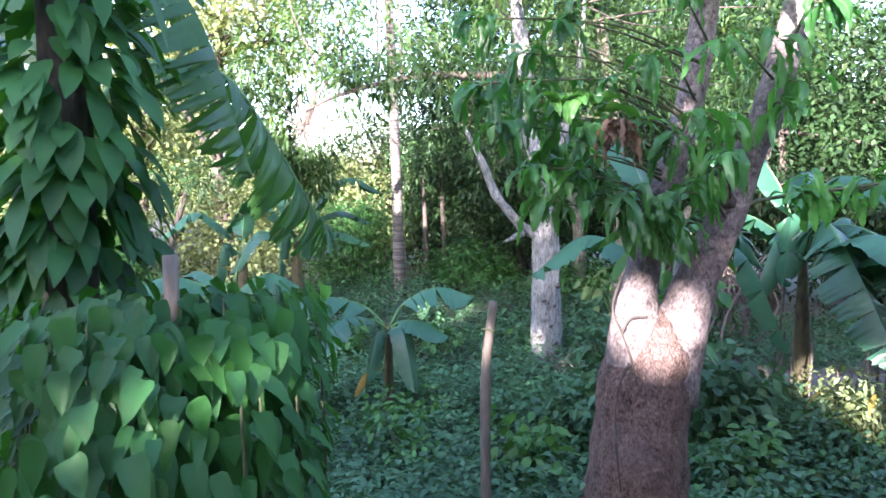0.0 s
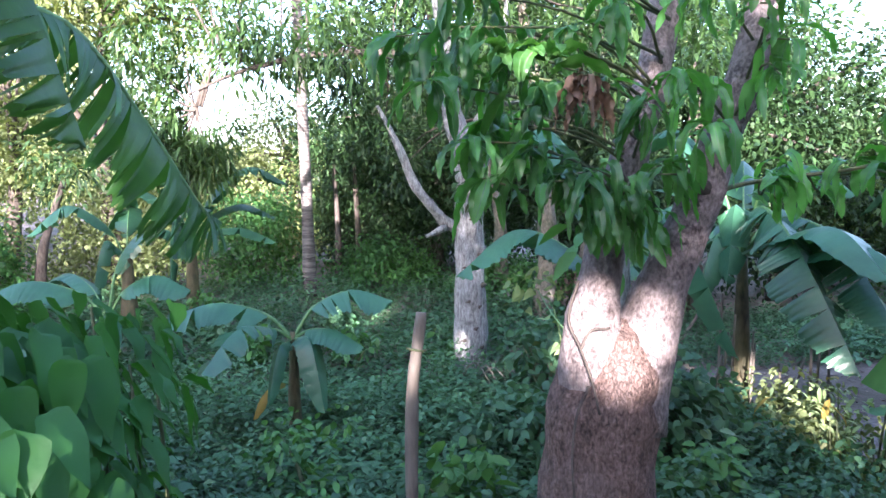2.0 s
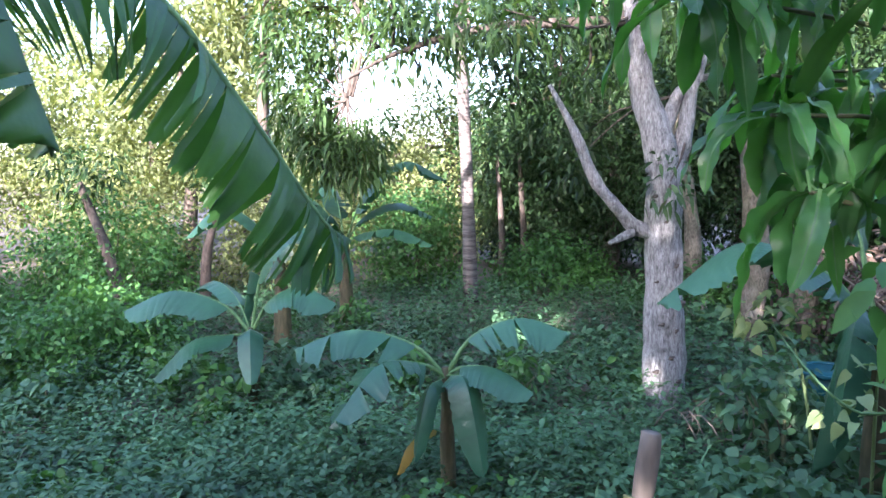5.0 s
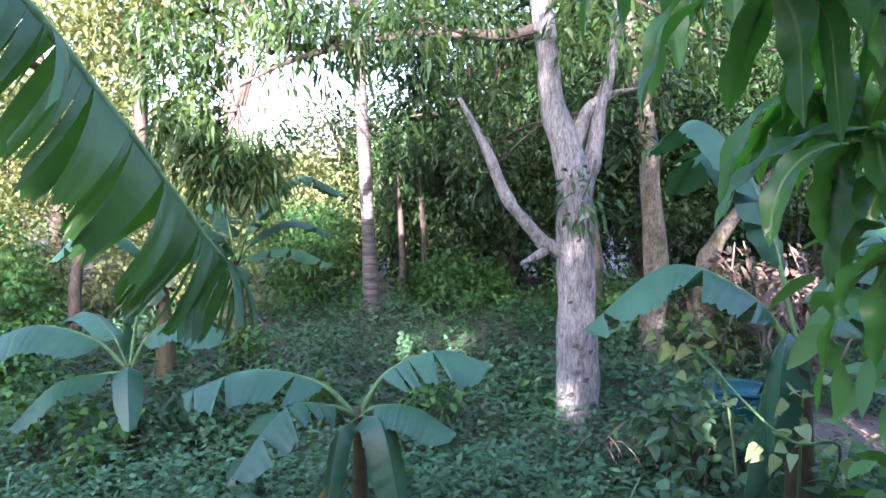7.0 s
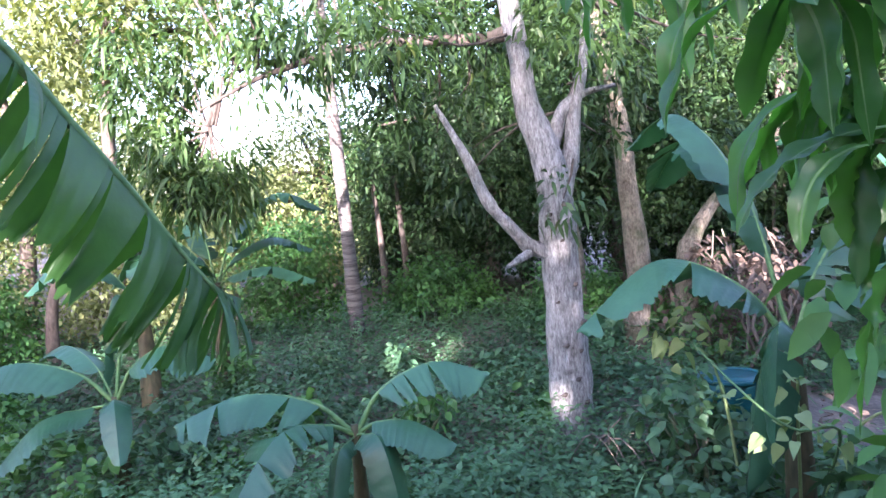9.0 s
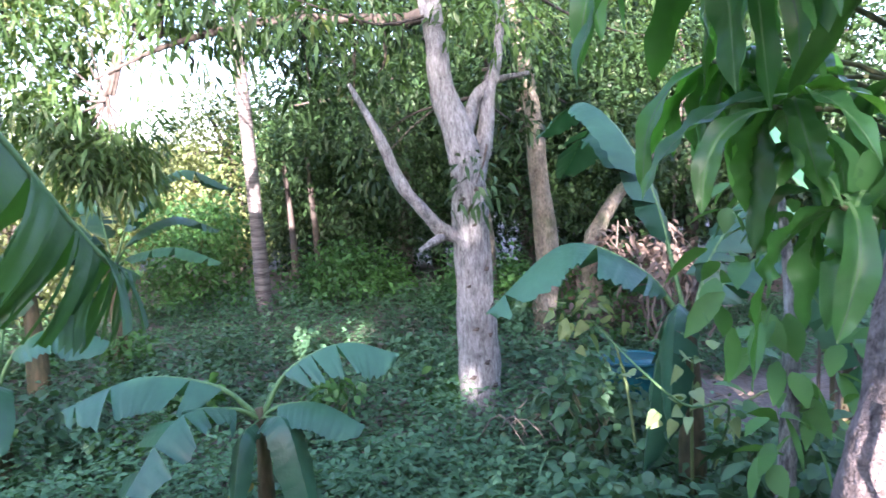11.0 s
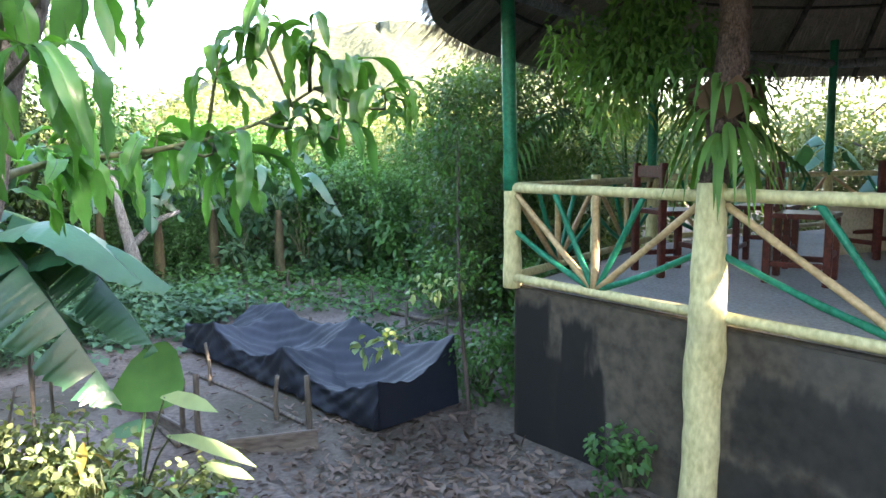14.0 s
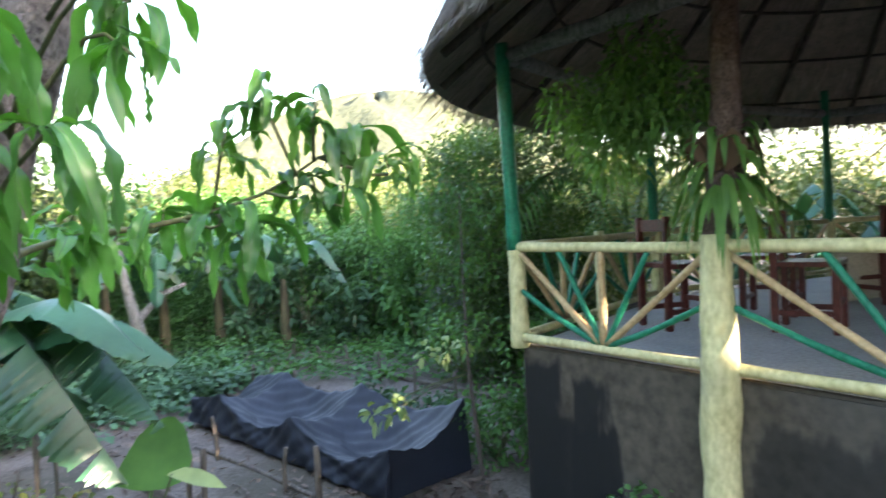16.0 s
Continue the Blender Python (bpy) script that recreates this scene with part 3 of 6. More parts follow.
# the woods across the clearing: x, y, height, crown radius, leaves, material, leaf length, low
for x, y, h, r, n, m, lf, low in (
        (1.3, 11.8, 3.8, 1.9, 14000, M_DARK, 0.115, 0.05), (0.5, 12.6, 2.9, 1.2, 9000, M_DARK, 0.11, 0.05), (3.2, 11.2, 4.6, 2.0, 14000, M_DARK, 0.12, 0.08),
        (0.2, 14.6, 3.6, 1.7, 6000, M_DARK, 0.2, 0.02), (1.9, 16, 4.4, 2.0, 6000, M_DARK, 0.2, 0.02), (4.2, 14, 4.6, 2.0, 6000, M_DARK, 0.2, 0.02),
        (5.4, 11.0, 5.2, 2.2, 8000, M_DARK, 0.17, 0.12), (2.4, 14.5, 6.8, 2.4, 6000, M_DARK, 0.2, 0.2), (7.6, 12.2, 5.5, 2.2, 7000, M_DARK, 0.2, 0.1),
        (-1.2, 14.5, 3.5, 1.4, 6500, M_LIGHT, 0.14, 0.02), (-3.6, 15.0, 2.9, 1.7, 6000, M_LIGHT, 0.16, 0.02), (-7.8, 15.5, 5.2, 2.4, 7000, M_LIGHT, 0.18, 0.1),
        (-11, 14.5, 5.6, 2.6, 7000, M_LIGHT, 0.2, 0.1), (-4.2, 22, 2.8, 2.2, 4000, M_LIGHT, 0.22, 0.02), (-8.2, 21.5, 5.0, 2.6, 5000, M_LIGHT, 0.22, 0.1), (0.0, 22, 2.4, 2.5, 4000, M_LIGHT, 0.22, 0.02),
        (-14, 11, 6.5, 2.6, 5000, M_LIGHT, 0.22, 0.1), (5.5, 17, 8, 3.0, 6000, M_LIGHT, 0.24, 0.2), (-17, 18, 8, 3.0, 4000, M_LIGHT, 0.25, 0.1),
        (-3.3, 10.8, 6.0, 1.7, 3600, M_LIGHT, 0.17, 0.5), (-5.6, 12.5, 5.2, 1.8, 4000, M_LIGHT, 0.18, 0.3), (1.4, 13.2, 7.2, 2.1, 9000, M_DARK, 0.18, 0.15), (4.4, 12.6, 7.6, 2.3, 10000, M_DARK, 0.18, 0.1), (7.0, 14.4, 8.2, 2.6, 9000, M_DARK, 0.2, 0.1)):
    # shaded and sunlit woods are told apart by leaf colour, not by lighting
    forest_tree(x, y, h, r, n, m, lf, 0.11, low, "dense woodland tree at the edge of the clearing, coloured dark as in shade" if m is M_DARK else "woodland tree behind the clearing, coloured yellow-green as if sunlit")
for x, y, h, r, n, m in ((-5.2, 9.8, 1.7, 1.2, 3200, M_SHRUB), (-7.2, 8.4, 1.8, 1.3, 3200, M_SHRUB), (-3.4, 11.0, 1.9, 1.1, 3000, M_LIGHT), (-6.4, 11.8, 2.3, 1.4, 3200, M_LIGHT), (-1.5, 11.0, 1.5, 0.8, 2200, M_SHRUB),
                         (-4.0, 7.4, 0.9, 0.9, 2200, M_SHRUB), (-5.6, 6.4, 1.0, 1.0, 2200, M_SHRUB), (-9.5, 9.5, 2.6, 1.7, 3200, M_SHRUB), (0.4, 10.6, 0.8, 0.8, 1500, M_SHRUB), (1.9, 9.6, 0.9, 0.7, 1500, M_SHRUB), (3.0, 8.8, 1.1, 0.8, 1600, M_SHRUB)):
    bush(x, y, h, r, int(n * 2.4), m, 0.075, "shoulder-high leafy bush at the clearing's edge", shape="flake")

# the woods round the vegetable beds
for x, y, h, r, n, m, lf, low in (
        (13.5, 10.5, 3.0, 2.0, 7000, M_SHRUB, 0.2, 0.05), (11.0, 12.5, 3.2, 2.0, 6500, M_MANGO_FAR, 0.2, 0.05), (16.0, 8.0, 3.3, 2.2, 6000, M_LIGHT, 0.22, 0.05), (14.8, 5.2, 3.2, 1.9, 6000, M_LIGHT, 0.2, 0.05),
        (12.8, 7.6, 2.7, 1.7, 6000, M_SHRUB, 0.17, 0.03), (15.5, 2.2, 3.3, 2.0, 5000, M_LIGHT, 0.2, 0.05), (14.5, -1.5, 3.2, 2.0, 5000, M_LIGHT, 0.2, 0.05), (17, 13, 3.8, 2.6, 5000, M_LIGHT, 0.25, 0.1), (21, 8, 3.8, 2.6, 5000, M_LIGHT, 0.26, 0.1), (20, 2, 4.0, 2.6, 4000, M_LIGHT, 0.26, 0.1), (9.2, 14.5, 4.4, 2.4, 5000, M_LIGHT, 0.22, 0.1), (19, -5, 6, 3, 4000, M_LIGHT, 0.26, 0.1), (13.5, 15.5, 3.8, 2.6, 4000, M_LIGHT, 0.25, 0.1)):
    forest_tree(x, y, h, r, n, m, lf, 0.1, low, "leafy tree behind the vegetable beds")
for x, y, h, r, n, m in ((11.6, 5.0, 2.8, 1.0, 4500, M_SHRUB), (11.0, 4.0, 3.9, 1.0, 4800, M_MANGO_FAR), (9.5, 3.0, 4.2, 0.85, 4800, M_MANGO_FAR), (8.7, 3.7, 3.4, 0.7, 5200, M_MANGO_FAR), (11.8, 6.2, 2.2, 1.1, 4000, M_SHRUB), (10.8, 2.6, 2.6, 1.1, 4000, M_LIGHT), (10.2, 10.6, 1.5, 1.3, 4000, M_SHRUB), (11.2, 9.6, 1.6, 1.2, 4000, M_SHRUB)):
    bush(x, y, h, r, int(n * 2), m, 0.085, "tall feathery shrub beside the vegetable beds", name="shrub", slim=0.42, shape="flake")

# ---- the mango tree beside the path ----
mango = thing("mango_tree", "mango tree with a forked brown trunk and drooping glossy leaves", "tree")
low = tube([(0.76, 2.85, -0.12), (0.79, 2.84, 0.25), (0.815, 2.83, 0.56), (0.84, 2.83, 0.86), (0.87, 2.82, 1.02), (0.89, 2.82, 1.13), (0.9, 2.82, 1.18)], [0.3, 0.235, 0.212, 0.203, 0.165, 0.1, 0.04], 24, 30, 0.03, 5)
limb_a = tube([(0.80, 2.83, 0.8), (0.785, 2.80, 1.13), (0.80, 2.80, 1.27), (0.86, 2.83, 1.5), (0.95, 2.85, 1.8), (1.03, 2.87, 2.05), (1.1, 2.9, 2.4), (1.2, 2.95, 3.4), (1.15, 3.05, 4.6)], [0.155, 0.106, 0.08, 0.07, 0.066, 0.062, 0.058, 0.05, 0.03], 14, 42, 0.03, 6)
limb_b = tube([(0.91, 2.82, 0.8), (1.0, 2.82, 1.14), (1.06, 2.81, 1.32), (1.17, 2.80, 1.57), (1.27, 2.80, 1.85), (1.37, 2.79, 2.12), (1.75, 2.85, 3.4), (2.1, 2.8, 4.5)], [0.155, 0.112, 0.09, 0.076, 0.068, 0.066, 0.05, 0.03], 14, 44, 0.025, 7)
knot = tube([(1.17, 2.76, 1.64), (1.145, 2.735, 1.645), (1.13, 2.715, 1.65)], [0.035, 0.03, 0.018], 10, 6, 0.08, 2)
BASE = np.array((0.035, 0.08, 0.0))          # foot of the trunk
low, limb_a, limb_b, knot = ((v + BASE, f) for v, f in (low, limb_a, limb_b, knot))
part("trunk", low, M_BARK_A, mango)
part("knot", knot, M_BARK_C, mango, "dark hollow knot")
part("limb", limb_a, M_LIMB, mango, "grey-brown leaning limb")
part("limb", limb_b, M_LIMB, mango, "pinkish grey leaning limb")
for pts in ([(0.68, 2.66, 1.34), (0.655, 2.69, 1.21), (0.68, 2.645, 1.12), (0.72, 2.635, 1.0), (0.74, 2.625, 0.9)], [(0.80, 2.70, 1.17), (0.72, 2.66, 1.17), (0.68, 2.645, 1.11)], [(0.71, 2.64, 0.99), (0.67, 2.655, 0.88), (0.66, 2.66, 0.7), (0.68, 2.645, 0.45)]):
    part("vine", tube([np.array(q) + BASE * (1, 0.75, 0) for q in pts], [0.005, 0.0045, 0.004], 6, 20, 0.05, 3), M_BARK_C, mango, "thin climbing vine stem")

# leaf rosettes: place of the twig end, limb that bears it
ROSETTES = [((0.22, 2.48, 1.95), 0), ((0.33, 2.5, 1.78), 0), ((0.47, 2.5, 2.06), 0), ((0.36, 2.44, 1.67), 0), ((0.5, 2.46, 1.76), 0), ((0.54, 2.42, 1.93), 0), ((0.63, 2.44, 1.68), 0),
            ((0.69, 2.42, 1.66), 0), ((0.74, 2.44, 1.57), 0), ((0.86, 2.47, 1.86), 0), ((0.95, 2.46, 1.98), 1), ((0.56, 2.45, 1.66), 0), ((0.9, 2.5, 1.68), 1), ((0.3, 2.46, 2.1), 0), ((0.78, 2.44, 1.62), 0),
            ((0.48, 2.85, 1.88), 0), ((0.2, 2.82, 2.12), 0), ((0.58, 2.78, 1.75), 0), ((0.42, 2.72, 1.98), 0), ((0.3, 2.6, 2.22), 0), ((0.62, 2.6, 2.12), 0), ((0.8, 2.55, 2.2), 0), ((1.05, 2.5, 2.25), 1), ((0.72, 2.5, 1.95), 0),
            ((1.24, 2.5, 2.2), 1), ((1.3, 2.48, 1.98), 1), ((1.05, 2.42, 1.82), 1), ((0.45, 2.55, 2.35), 0), ((0.12, 2.6, 2.35), 0), ((0.9, 2.45, 2.45), 0), ((1.45, 2.6, 2.4), 1), ((1.36, 2.6, 2.1), 1),
            ((0.41, 2.80, 1.87), 0), ((0.5, 2.78, 1.84), 0), ((0.28, 2.76, 2.05), 0), ((0.12, 2.75, 2.12), 0),
            ((0.85, 2.67, 1.56), 0), ((0.93, 2.67, 1.5), 1), ((0.8, 2.66, 1.63), 0), ((1.02, 2.69, 1.72), 1), ((1.12, 2.68, 1.95), 1)]
twigs, ends, axes = [], [], []
for (e, limb) in ROSETTES:
    e = np.array(e) + np.array((0.0, 0.07 if e[1] < 2.6 else 0.0, 0.0))
    z = min(max(e[2] - 0.12, 1.3), 2.4)
    if limb == 0:
        s = np.array((np.interp(z, (1.1, 1.5, 1.8, 2.05, 2.4), (0.785, 0.86, 0.95, 1.03, 1.1)), 2.81, z))
    else:
        s = np.array((np.interp(z, (1.14, 1.32, 1.57, 1.85, 2.12, 2.4), (1.0, 1.06, 1.17, 1.27, 1.37, 1.46)), 2.77, z))
    m = (s + e) / 2 + np.array((0, 0, 0.05)) + rng.normal(0, 0.03, 3)
    s = s + BASE
    twigs.append(tube([s, m, e], [0.006, 0.0045, 0.003], 6, 7, 0.06, 4))
    ends.append(e)
    axes.append(unit(e - m + np.array((0, 0, -0.1))))
part("branching", join(*twigs), M_TWIG, mango)
long_whorl(mango, ends, axes, 10, 0.205, 0.039, 1.15, M_MANGO, "long glossy drooping mango leaves")
long_whorl(mango, [(0.42, 2.46, 2.0), (0.52, 2.42, 2.02)], [(-0.2, -0.4, 0.6)] * 2, 11, 0.17, 0.042, 0.7, M_MANGO_LIT, "young mango leaves coloured yellow-green as if sunlit")
# bough that reaches over towards the beds
bough = [(1.2, 2.87, 1.6), (1.4, 2.95, 1.65), (1.65, 3.05, 1.68), (1.9, 2.98, 1.71), (2.06, 2.78, 1.78), (2.12, 2.62, 1.88)]
part("bough", tube(bough, [0.011, 0.009, 0.007, 0.004], 8, 20, 0.05, 9), M_TWIG, mango)
BR = [(2.06, 2.73, 2.09), (2.01, 2.85, 1.96), (2.11, 2.5, 1.95), (2.05, 2.65, 1.825), (1.98, 2.86, 1.75), (1.93, 3.01, 1.75), (1.88, 3.13, 1.69), (2.0, 2.77, 1.7), (2.09, 2.6, 2.03), (2.12, 2.41, 1.87), (2.08, 2.53, 1.79), (1.7, 3.1, 1.74), (1.6, 3.08, 1.66)]
sb = spline(bough, 60)
tw2 = [tube([sb[np.argmin(np.linalg.norm(sb - np.array(q) + np.array((0.1, -0.02, 0.1)), axis=1))], np.array(q) - np.array((0.03, 0, 0.06)), q], [0.006, 0.005, 0.003], 6, 6, 0.05, 2) for q in BR]
part("branching", join(*tw2), M_TWIG, mango)
# upper whorls get the brighter leaf colour in place of backlight
upper = [q for q in BR if q[2] > 1.8]
lower = [q for q in BR if q[2] <= 1.8]
long_whorl(mango, upper, [(0.15, -0.1, 0.45)] * len(upper), 10, 0.2, 0.04, 1.0, M_MANGO_LIT, "drooping mango leaves on a reaching bough, coloured bright as if backlit")
long_whorl(mango, lower, [(0.25, -0.15, 0.2)] * len(lower), 10, 0.21, 0.042, 1.1, M_MANGO, "drooping mango leaves on a reaching bough")
hi = np.array([(1.2, 2.8, 3.0), (1.7, 2.9, 3.1), (0.9, 3.1, 3.5), (1.9, 2.7, 3.6), (1.4, 3.0, 4.0), (0.5, 2.6, 3.3), (2.2, 2.8, 4.3), (1.0, 2.9, 4.4), (2.5, 2.6, 3.7)])
part("crown", clumps(hi, 0.42, 110, 0.19, 0.05, "mango", 0.6), M_MANGO, mango)

# two withered leaves hanging on the mango
dead = thing("withered_leaf", "curled reddish-brown dead leaf caught in mango twigs", "leaf")
ND = 30
da = np.linspace(0, 6.28, ND) + rng.uniform(-0.2, 0.2, ND)
dl = np.where(np.arange(ND) % 4 == 1, rng.uniform(0.17, 0.23, ND), rng.uniform(0.08, 0.13, ND))
dp = np.array((0.612, 2.362, 1.93)) + rng.normal(0, 0.006, (ND, 3))
dw = np.stack((np.cos(da), np.sin(da), rng.uniform(-0.35, 0.3, ND)), -1)
blades, ribs = long_leaves(dp, dw, dl, rng.uniform(0.018, 0.032, ND), rng.uniform(1.2, 1.7, ND), 0.32)
part("blade", blades, M_DEAD, dead)
part("stalk", tube([(0.61, 2.362, 1.925), (0.64, 2.45, 1.99), (0.8, 2.7, 1.98)], [0.003, 0.003, 0.005], 6, 6), M_TWIG, dead)

# ---- the grey tree in the clearing ----
grey = thing("grey_tree", "slender tree with pale grey flaky bark and high crown", "tree")
g0 = tube([(1.02, 6.58, -0.1), (1.01, 6.57, 0.2), (1.005, 6.56, 0.7), (1.0, 6.56, 1.3), (0.99, 6.57, 1.9), (0.86, 6.6, 2.4), (0.83, 6.65, 2.9), (0.7, 6.8, 4.0), (0.6, 6.9, 5.2)], [0.2, 0.155, 0.142, 0.128, 0.12, 0.085, 0.075, 0.055, 0.03], 20, 60, 0.035, 11)
g1 = join(tube([(0.99, 6.58, 1.5), (1.08, 6.6, 1.8), (1.155, 6.61, 2.05), (1.2, 6.62, 2.34), (1.33, 6.7, 2.8), (1.5, 6.9, 4.2)], [0.08, 0.07, 0.058, 0.05, 0.03, 0.012], 12, 30, 0.06, 12), tube([(0.97, 6.6, 1.95), (1.04, 6.62, 2.15), (1.12, 6.63, 2.33), (1.27, 6.63, 2.44), (1.5, 6.6, 2.48)], [0.07, 0.055, 0.045, 0.03, 0.012], 10, 16, 0.07, 16))
g2 = tube([(0.93, 6.55, 1.36), (0.78, 6.52, 1.42), (0.62, 6.46, 1.6), (0.5, 6.43, 1.76), (0.38, 6.38, 2.05), (0.2, 6.35, 2.4)], [0.065, 0.05, 0.043, 0.04, 0.036, 0.012], 12, 26, 0.07, 13)
g3 = tube([(0.8, 6.52, 1.38), (0.7, 6.45, 1.34), (0.6, 6.4, 1.3)], [0.035, 0.03, 0.015], 8, 6, 0.05, 14)
g4 = tube([(0.82, 6.72, 2.92), (0.63, 7.0, 2.95), (-0.04, 7.05, 2.98), (-0.46, 7.08, 2.94), (-0.81, 7.1, 2.86), (-1.1, 7.15, 2.78), (-1.5, 7.25, 2.62)], [0.055, 0.045, 0.034, 0.028, 0.024, 0.018, 0.008], 10, 26, 0.05, 15)
part("trunk", join(g0, g1, g2, g3), M_BARK_B, grey)
for x, z, w in ((1.065, 1.13, 0.03), (1.09, 0.86, 0.06), (1.06, 0.67, 0.035), (0.97, 0.72, 0.03), (1.03, 0.48, 0.028), (1.08, 0.31, 0.03), (0.93, 0.38, 0.03), (0.93, 1.62, 0.028), (1.03, 1.68, 0.035), (0.94, 1.02, 0.022), (1.0, 1.44, 0.02)):
    r = float(np.interp(z, (0.2, 0.7, 1.3, 1.9), (0.155, 0.142, 0.128, 0.12)))
    y = 6.565 - math.sqrt(max(0.0, r * r - (x - 1.0) ** 2)) * 0.98
    part("bark_knot", tube([(x - w, y + 0.012, z - 0.008), (x, y - 0.006, z), (x + w * 0.8, y + 0.012, z + 0.01)], [0.004, w * 0.55, 0.004], 8, 7, 0.12, int(z * 90)), M_BARK_C, grey, "dark healed knot")
part("bough", g4, M_BARK_C, grey, "dark level bough")
c1 = np.array([(-1.55, 7.3, 2.75), (-1.8, 7.4, 2.5), (-1.5, 7.2, 2.45), (-1.3, 7.4, 2.25), (-1.75, 7.5, 2.15), (-1.95, 7.3, 2.75), (-1.45, 7.35, 2.05), (-1.85, 7.3, 2.3), (-1.6, 7.5, 3.05), (-1.1, 7.3, 3.15), (-2.0, 7.4, 3.1), (-1.35, 7.4, 1.95), (-1.65, 7.3, 1.98)])
LOW, HIGH = (-0.63, 9.82, 1.75), (-0.68, 9.82, 3.4)
PER = 3 * len(PROFILES["mango"])
part("foliage", sun_gap(clumps(c1[c1[:, 2] > 2.4], 0.29, 260, 0.12, 0.028, "mango", 0.6), PER, LOW, HIGH, 0.2), M_MANGO_FAR, grey, "hanging mass of narrow leaves")
part("foliage", sun_gap(clumps(c1[c1[:, 2] <= 2.4], 0.27, 300, 0.12, 0.026, "mango", 0.7), PER, LOW, HIGH, 0.2), M_MANGO_FAR, grey, "hanging mass of dark narrow leaves")
hang = [tube([(-1.3, 7.2, 2.85), (-1.45, 7.3, 2.5), c], [0.02, 0.012, 0.004], 6, 6, 0.05, 2) for c in c1]
part("branching", join(*hang), M_BARK_C, grey)
c2 = np.stack((rng.uniform(-1.9, 3.4, 110), rng.uniform(6.0, 9.0, 110), rng.uniform(2.8, 5.2, 110)), -1)
part("crown", sun_gap(clumps(c2, 0.36, 120, 0.12, 0.032, "chip", 0.5), 3 * len(PROFILES["chip"]), LOW, HIGH, 0.2), M_MANGO_FAR, grey)
c4 = np.array([(x, 7.12 + 0.1 * math.sin(9 * x), 3.02 + 0.12 * math.sin(5 * x)) for x in np.arange(-0.9, 0.9, 0.13)])
part("foliage", clumps(c4, 0.2, 60, 0.12, 0.028, "mango", 0.7), M_DARK, grey, "dark leaves along the level bough")
c3 = np.array([(0.0, 7.4, 2.5), (0.3, 7.5, 2.3), (0.5, 7.3, 2.6), (0.1, 7.6, 2.7), (0.6, 7.6, 2.2), (-0.1, 7.5, 2.85), (1.4, 7.2, 2.5), (1.6, 7.3, 2.2), (1.5, 7.0, 2.8), (1.8, 7.2, 2.6), (1.02, 6.42, 1.72), (0.42, 7.2, 1.9)])
part("foliage", clumps(c3, 0.24, 100, 0.1, 0.03, "mango", 0.6), M_DARK, grey)
wood = np.vstack((spline([(0.83, 6.65, 2.9), (0.7, 6.8, 4.0), (0.6, 6.9, 5.2)], 14), spline([(1.17, 6.72, 2.35), (1.3, 6.8, 3.0), (1.5, 6.9, 4.2)], 14), spline([(0.67, 7.1, 2.97), (-0.21, 7.16, 2.99), (-1.16, 7.2, 2.88)], 16)))
tw3 = []
for c in np.vstack((c2[::3], c3)):
    s = wood[np.argmin(np.linalg.norm(wood - c + np.array((0, 0, 0.25)), axis=1))]
    tw3.append(tube([s, (s + c) / 2 + rng.normal(0, 0.07, 3), c], [0.014, 0.01, 0.004], 6, 7, 0.05, 2))
part("branching", join(*tw3), M_BARK_C, grey)

# ---- the slim palm ----
palm = thing("palm_tree", "slim palm with a ringed grey trunk", "palm tree")
PX, PY, PZ = -0.62, 9.9, float(ground_z(-0.62, 9.9)) - 0.08
rings = 60
part("trunk", tube([(PX, PY, PZ), (PX - 0.01, PY, 1.5), (PX - 0.05, PY, 3.2), (PX - 0.12, PY, 5.6)], [0.1, 0.075, 0.072, 0.06], 14, rings, 0.012, 3), M_PALMBARK, palm)


def frond(parent, pts, leaflet, material):
    """A feather palm frond: rib and two rows of leaflets."""
    sp = spline(pts, 44)
    rib = tube(sp[::4], [0.02, 0.012, 0.004], 6, 14)
    lp = np.repeat(sp[6:], 2, 0)
    tn = np.repeat(unit(np.gradient(sp, axis=0))[6:], 2, 0)
    sd = unit(np.cross(tn, UP)) * np.where(np.arange(len(lp)) % 2, 1, -1)[:, None]
    part("frond", join(rib, leaves(lp, sd + 0.5 * tn, UP + 0 * sd, leaflet, 0.035, 0.6, "blade")), material, parent)


young = thing("young_palm", "young palm with long drooping feather fronds", "palm tree")
yz = float(ground_z(9.6, 1.9))
part("trunk", tube([(9.6, 1.9, yz - 0.1), (9.6, 1.9, yz + 0.5), (9.6, 1.9, yz + 1.0)], [0.13, 0.11, 0.08], 12, 10, 0.04, 3), M_PALMBARK, young)
for k in range(9):
    a = k * 0.72 + 0.2
    dx, dy = math.cos(a), math.sin(a)
    frond(young, [(9.6, 1.9, yz + 0.95), (9.6 + 0.4 * dx, 1.9 + 0.4 * dy, yz + 2.1), (9.6 + 1.1 * dx, 1.9 + 1.1 * dy, yz + 2.6), (9.6 + 2.0 * dx, 1.9 + 2.0 * dy, yz + 1.9)], 0.5, M_SHRUB)
for k in range(9):
    a = k * 0.7
    dx, dy = math.cos(a), math.sin(a)
    frond(palm, [(PX - 0.12, PY, 5.6), (PX + 0.5 * dx, PY + 0.5 * dy, 6.3), (PX + 1.3 * dx, PY + 1.3 * dy, 6.2), (PX + 1.9 * dx, PY + 1.9 * dy, 5.4)], 0.55, M_LIGHT)

# ---- bananas ----


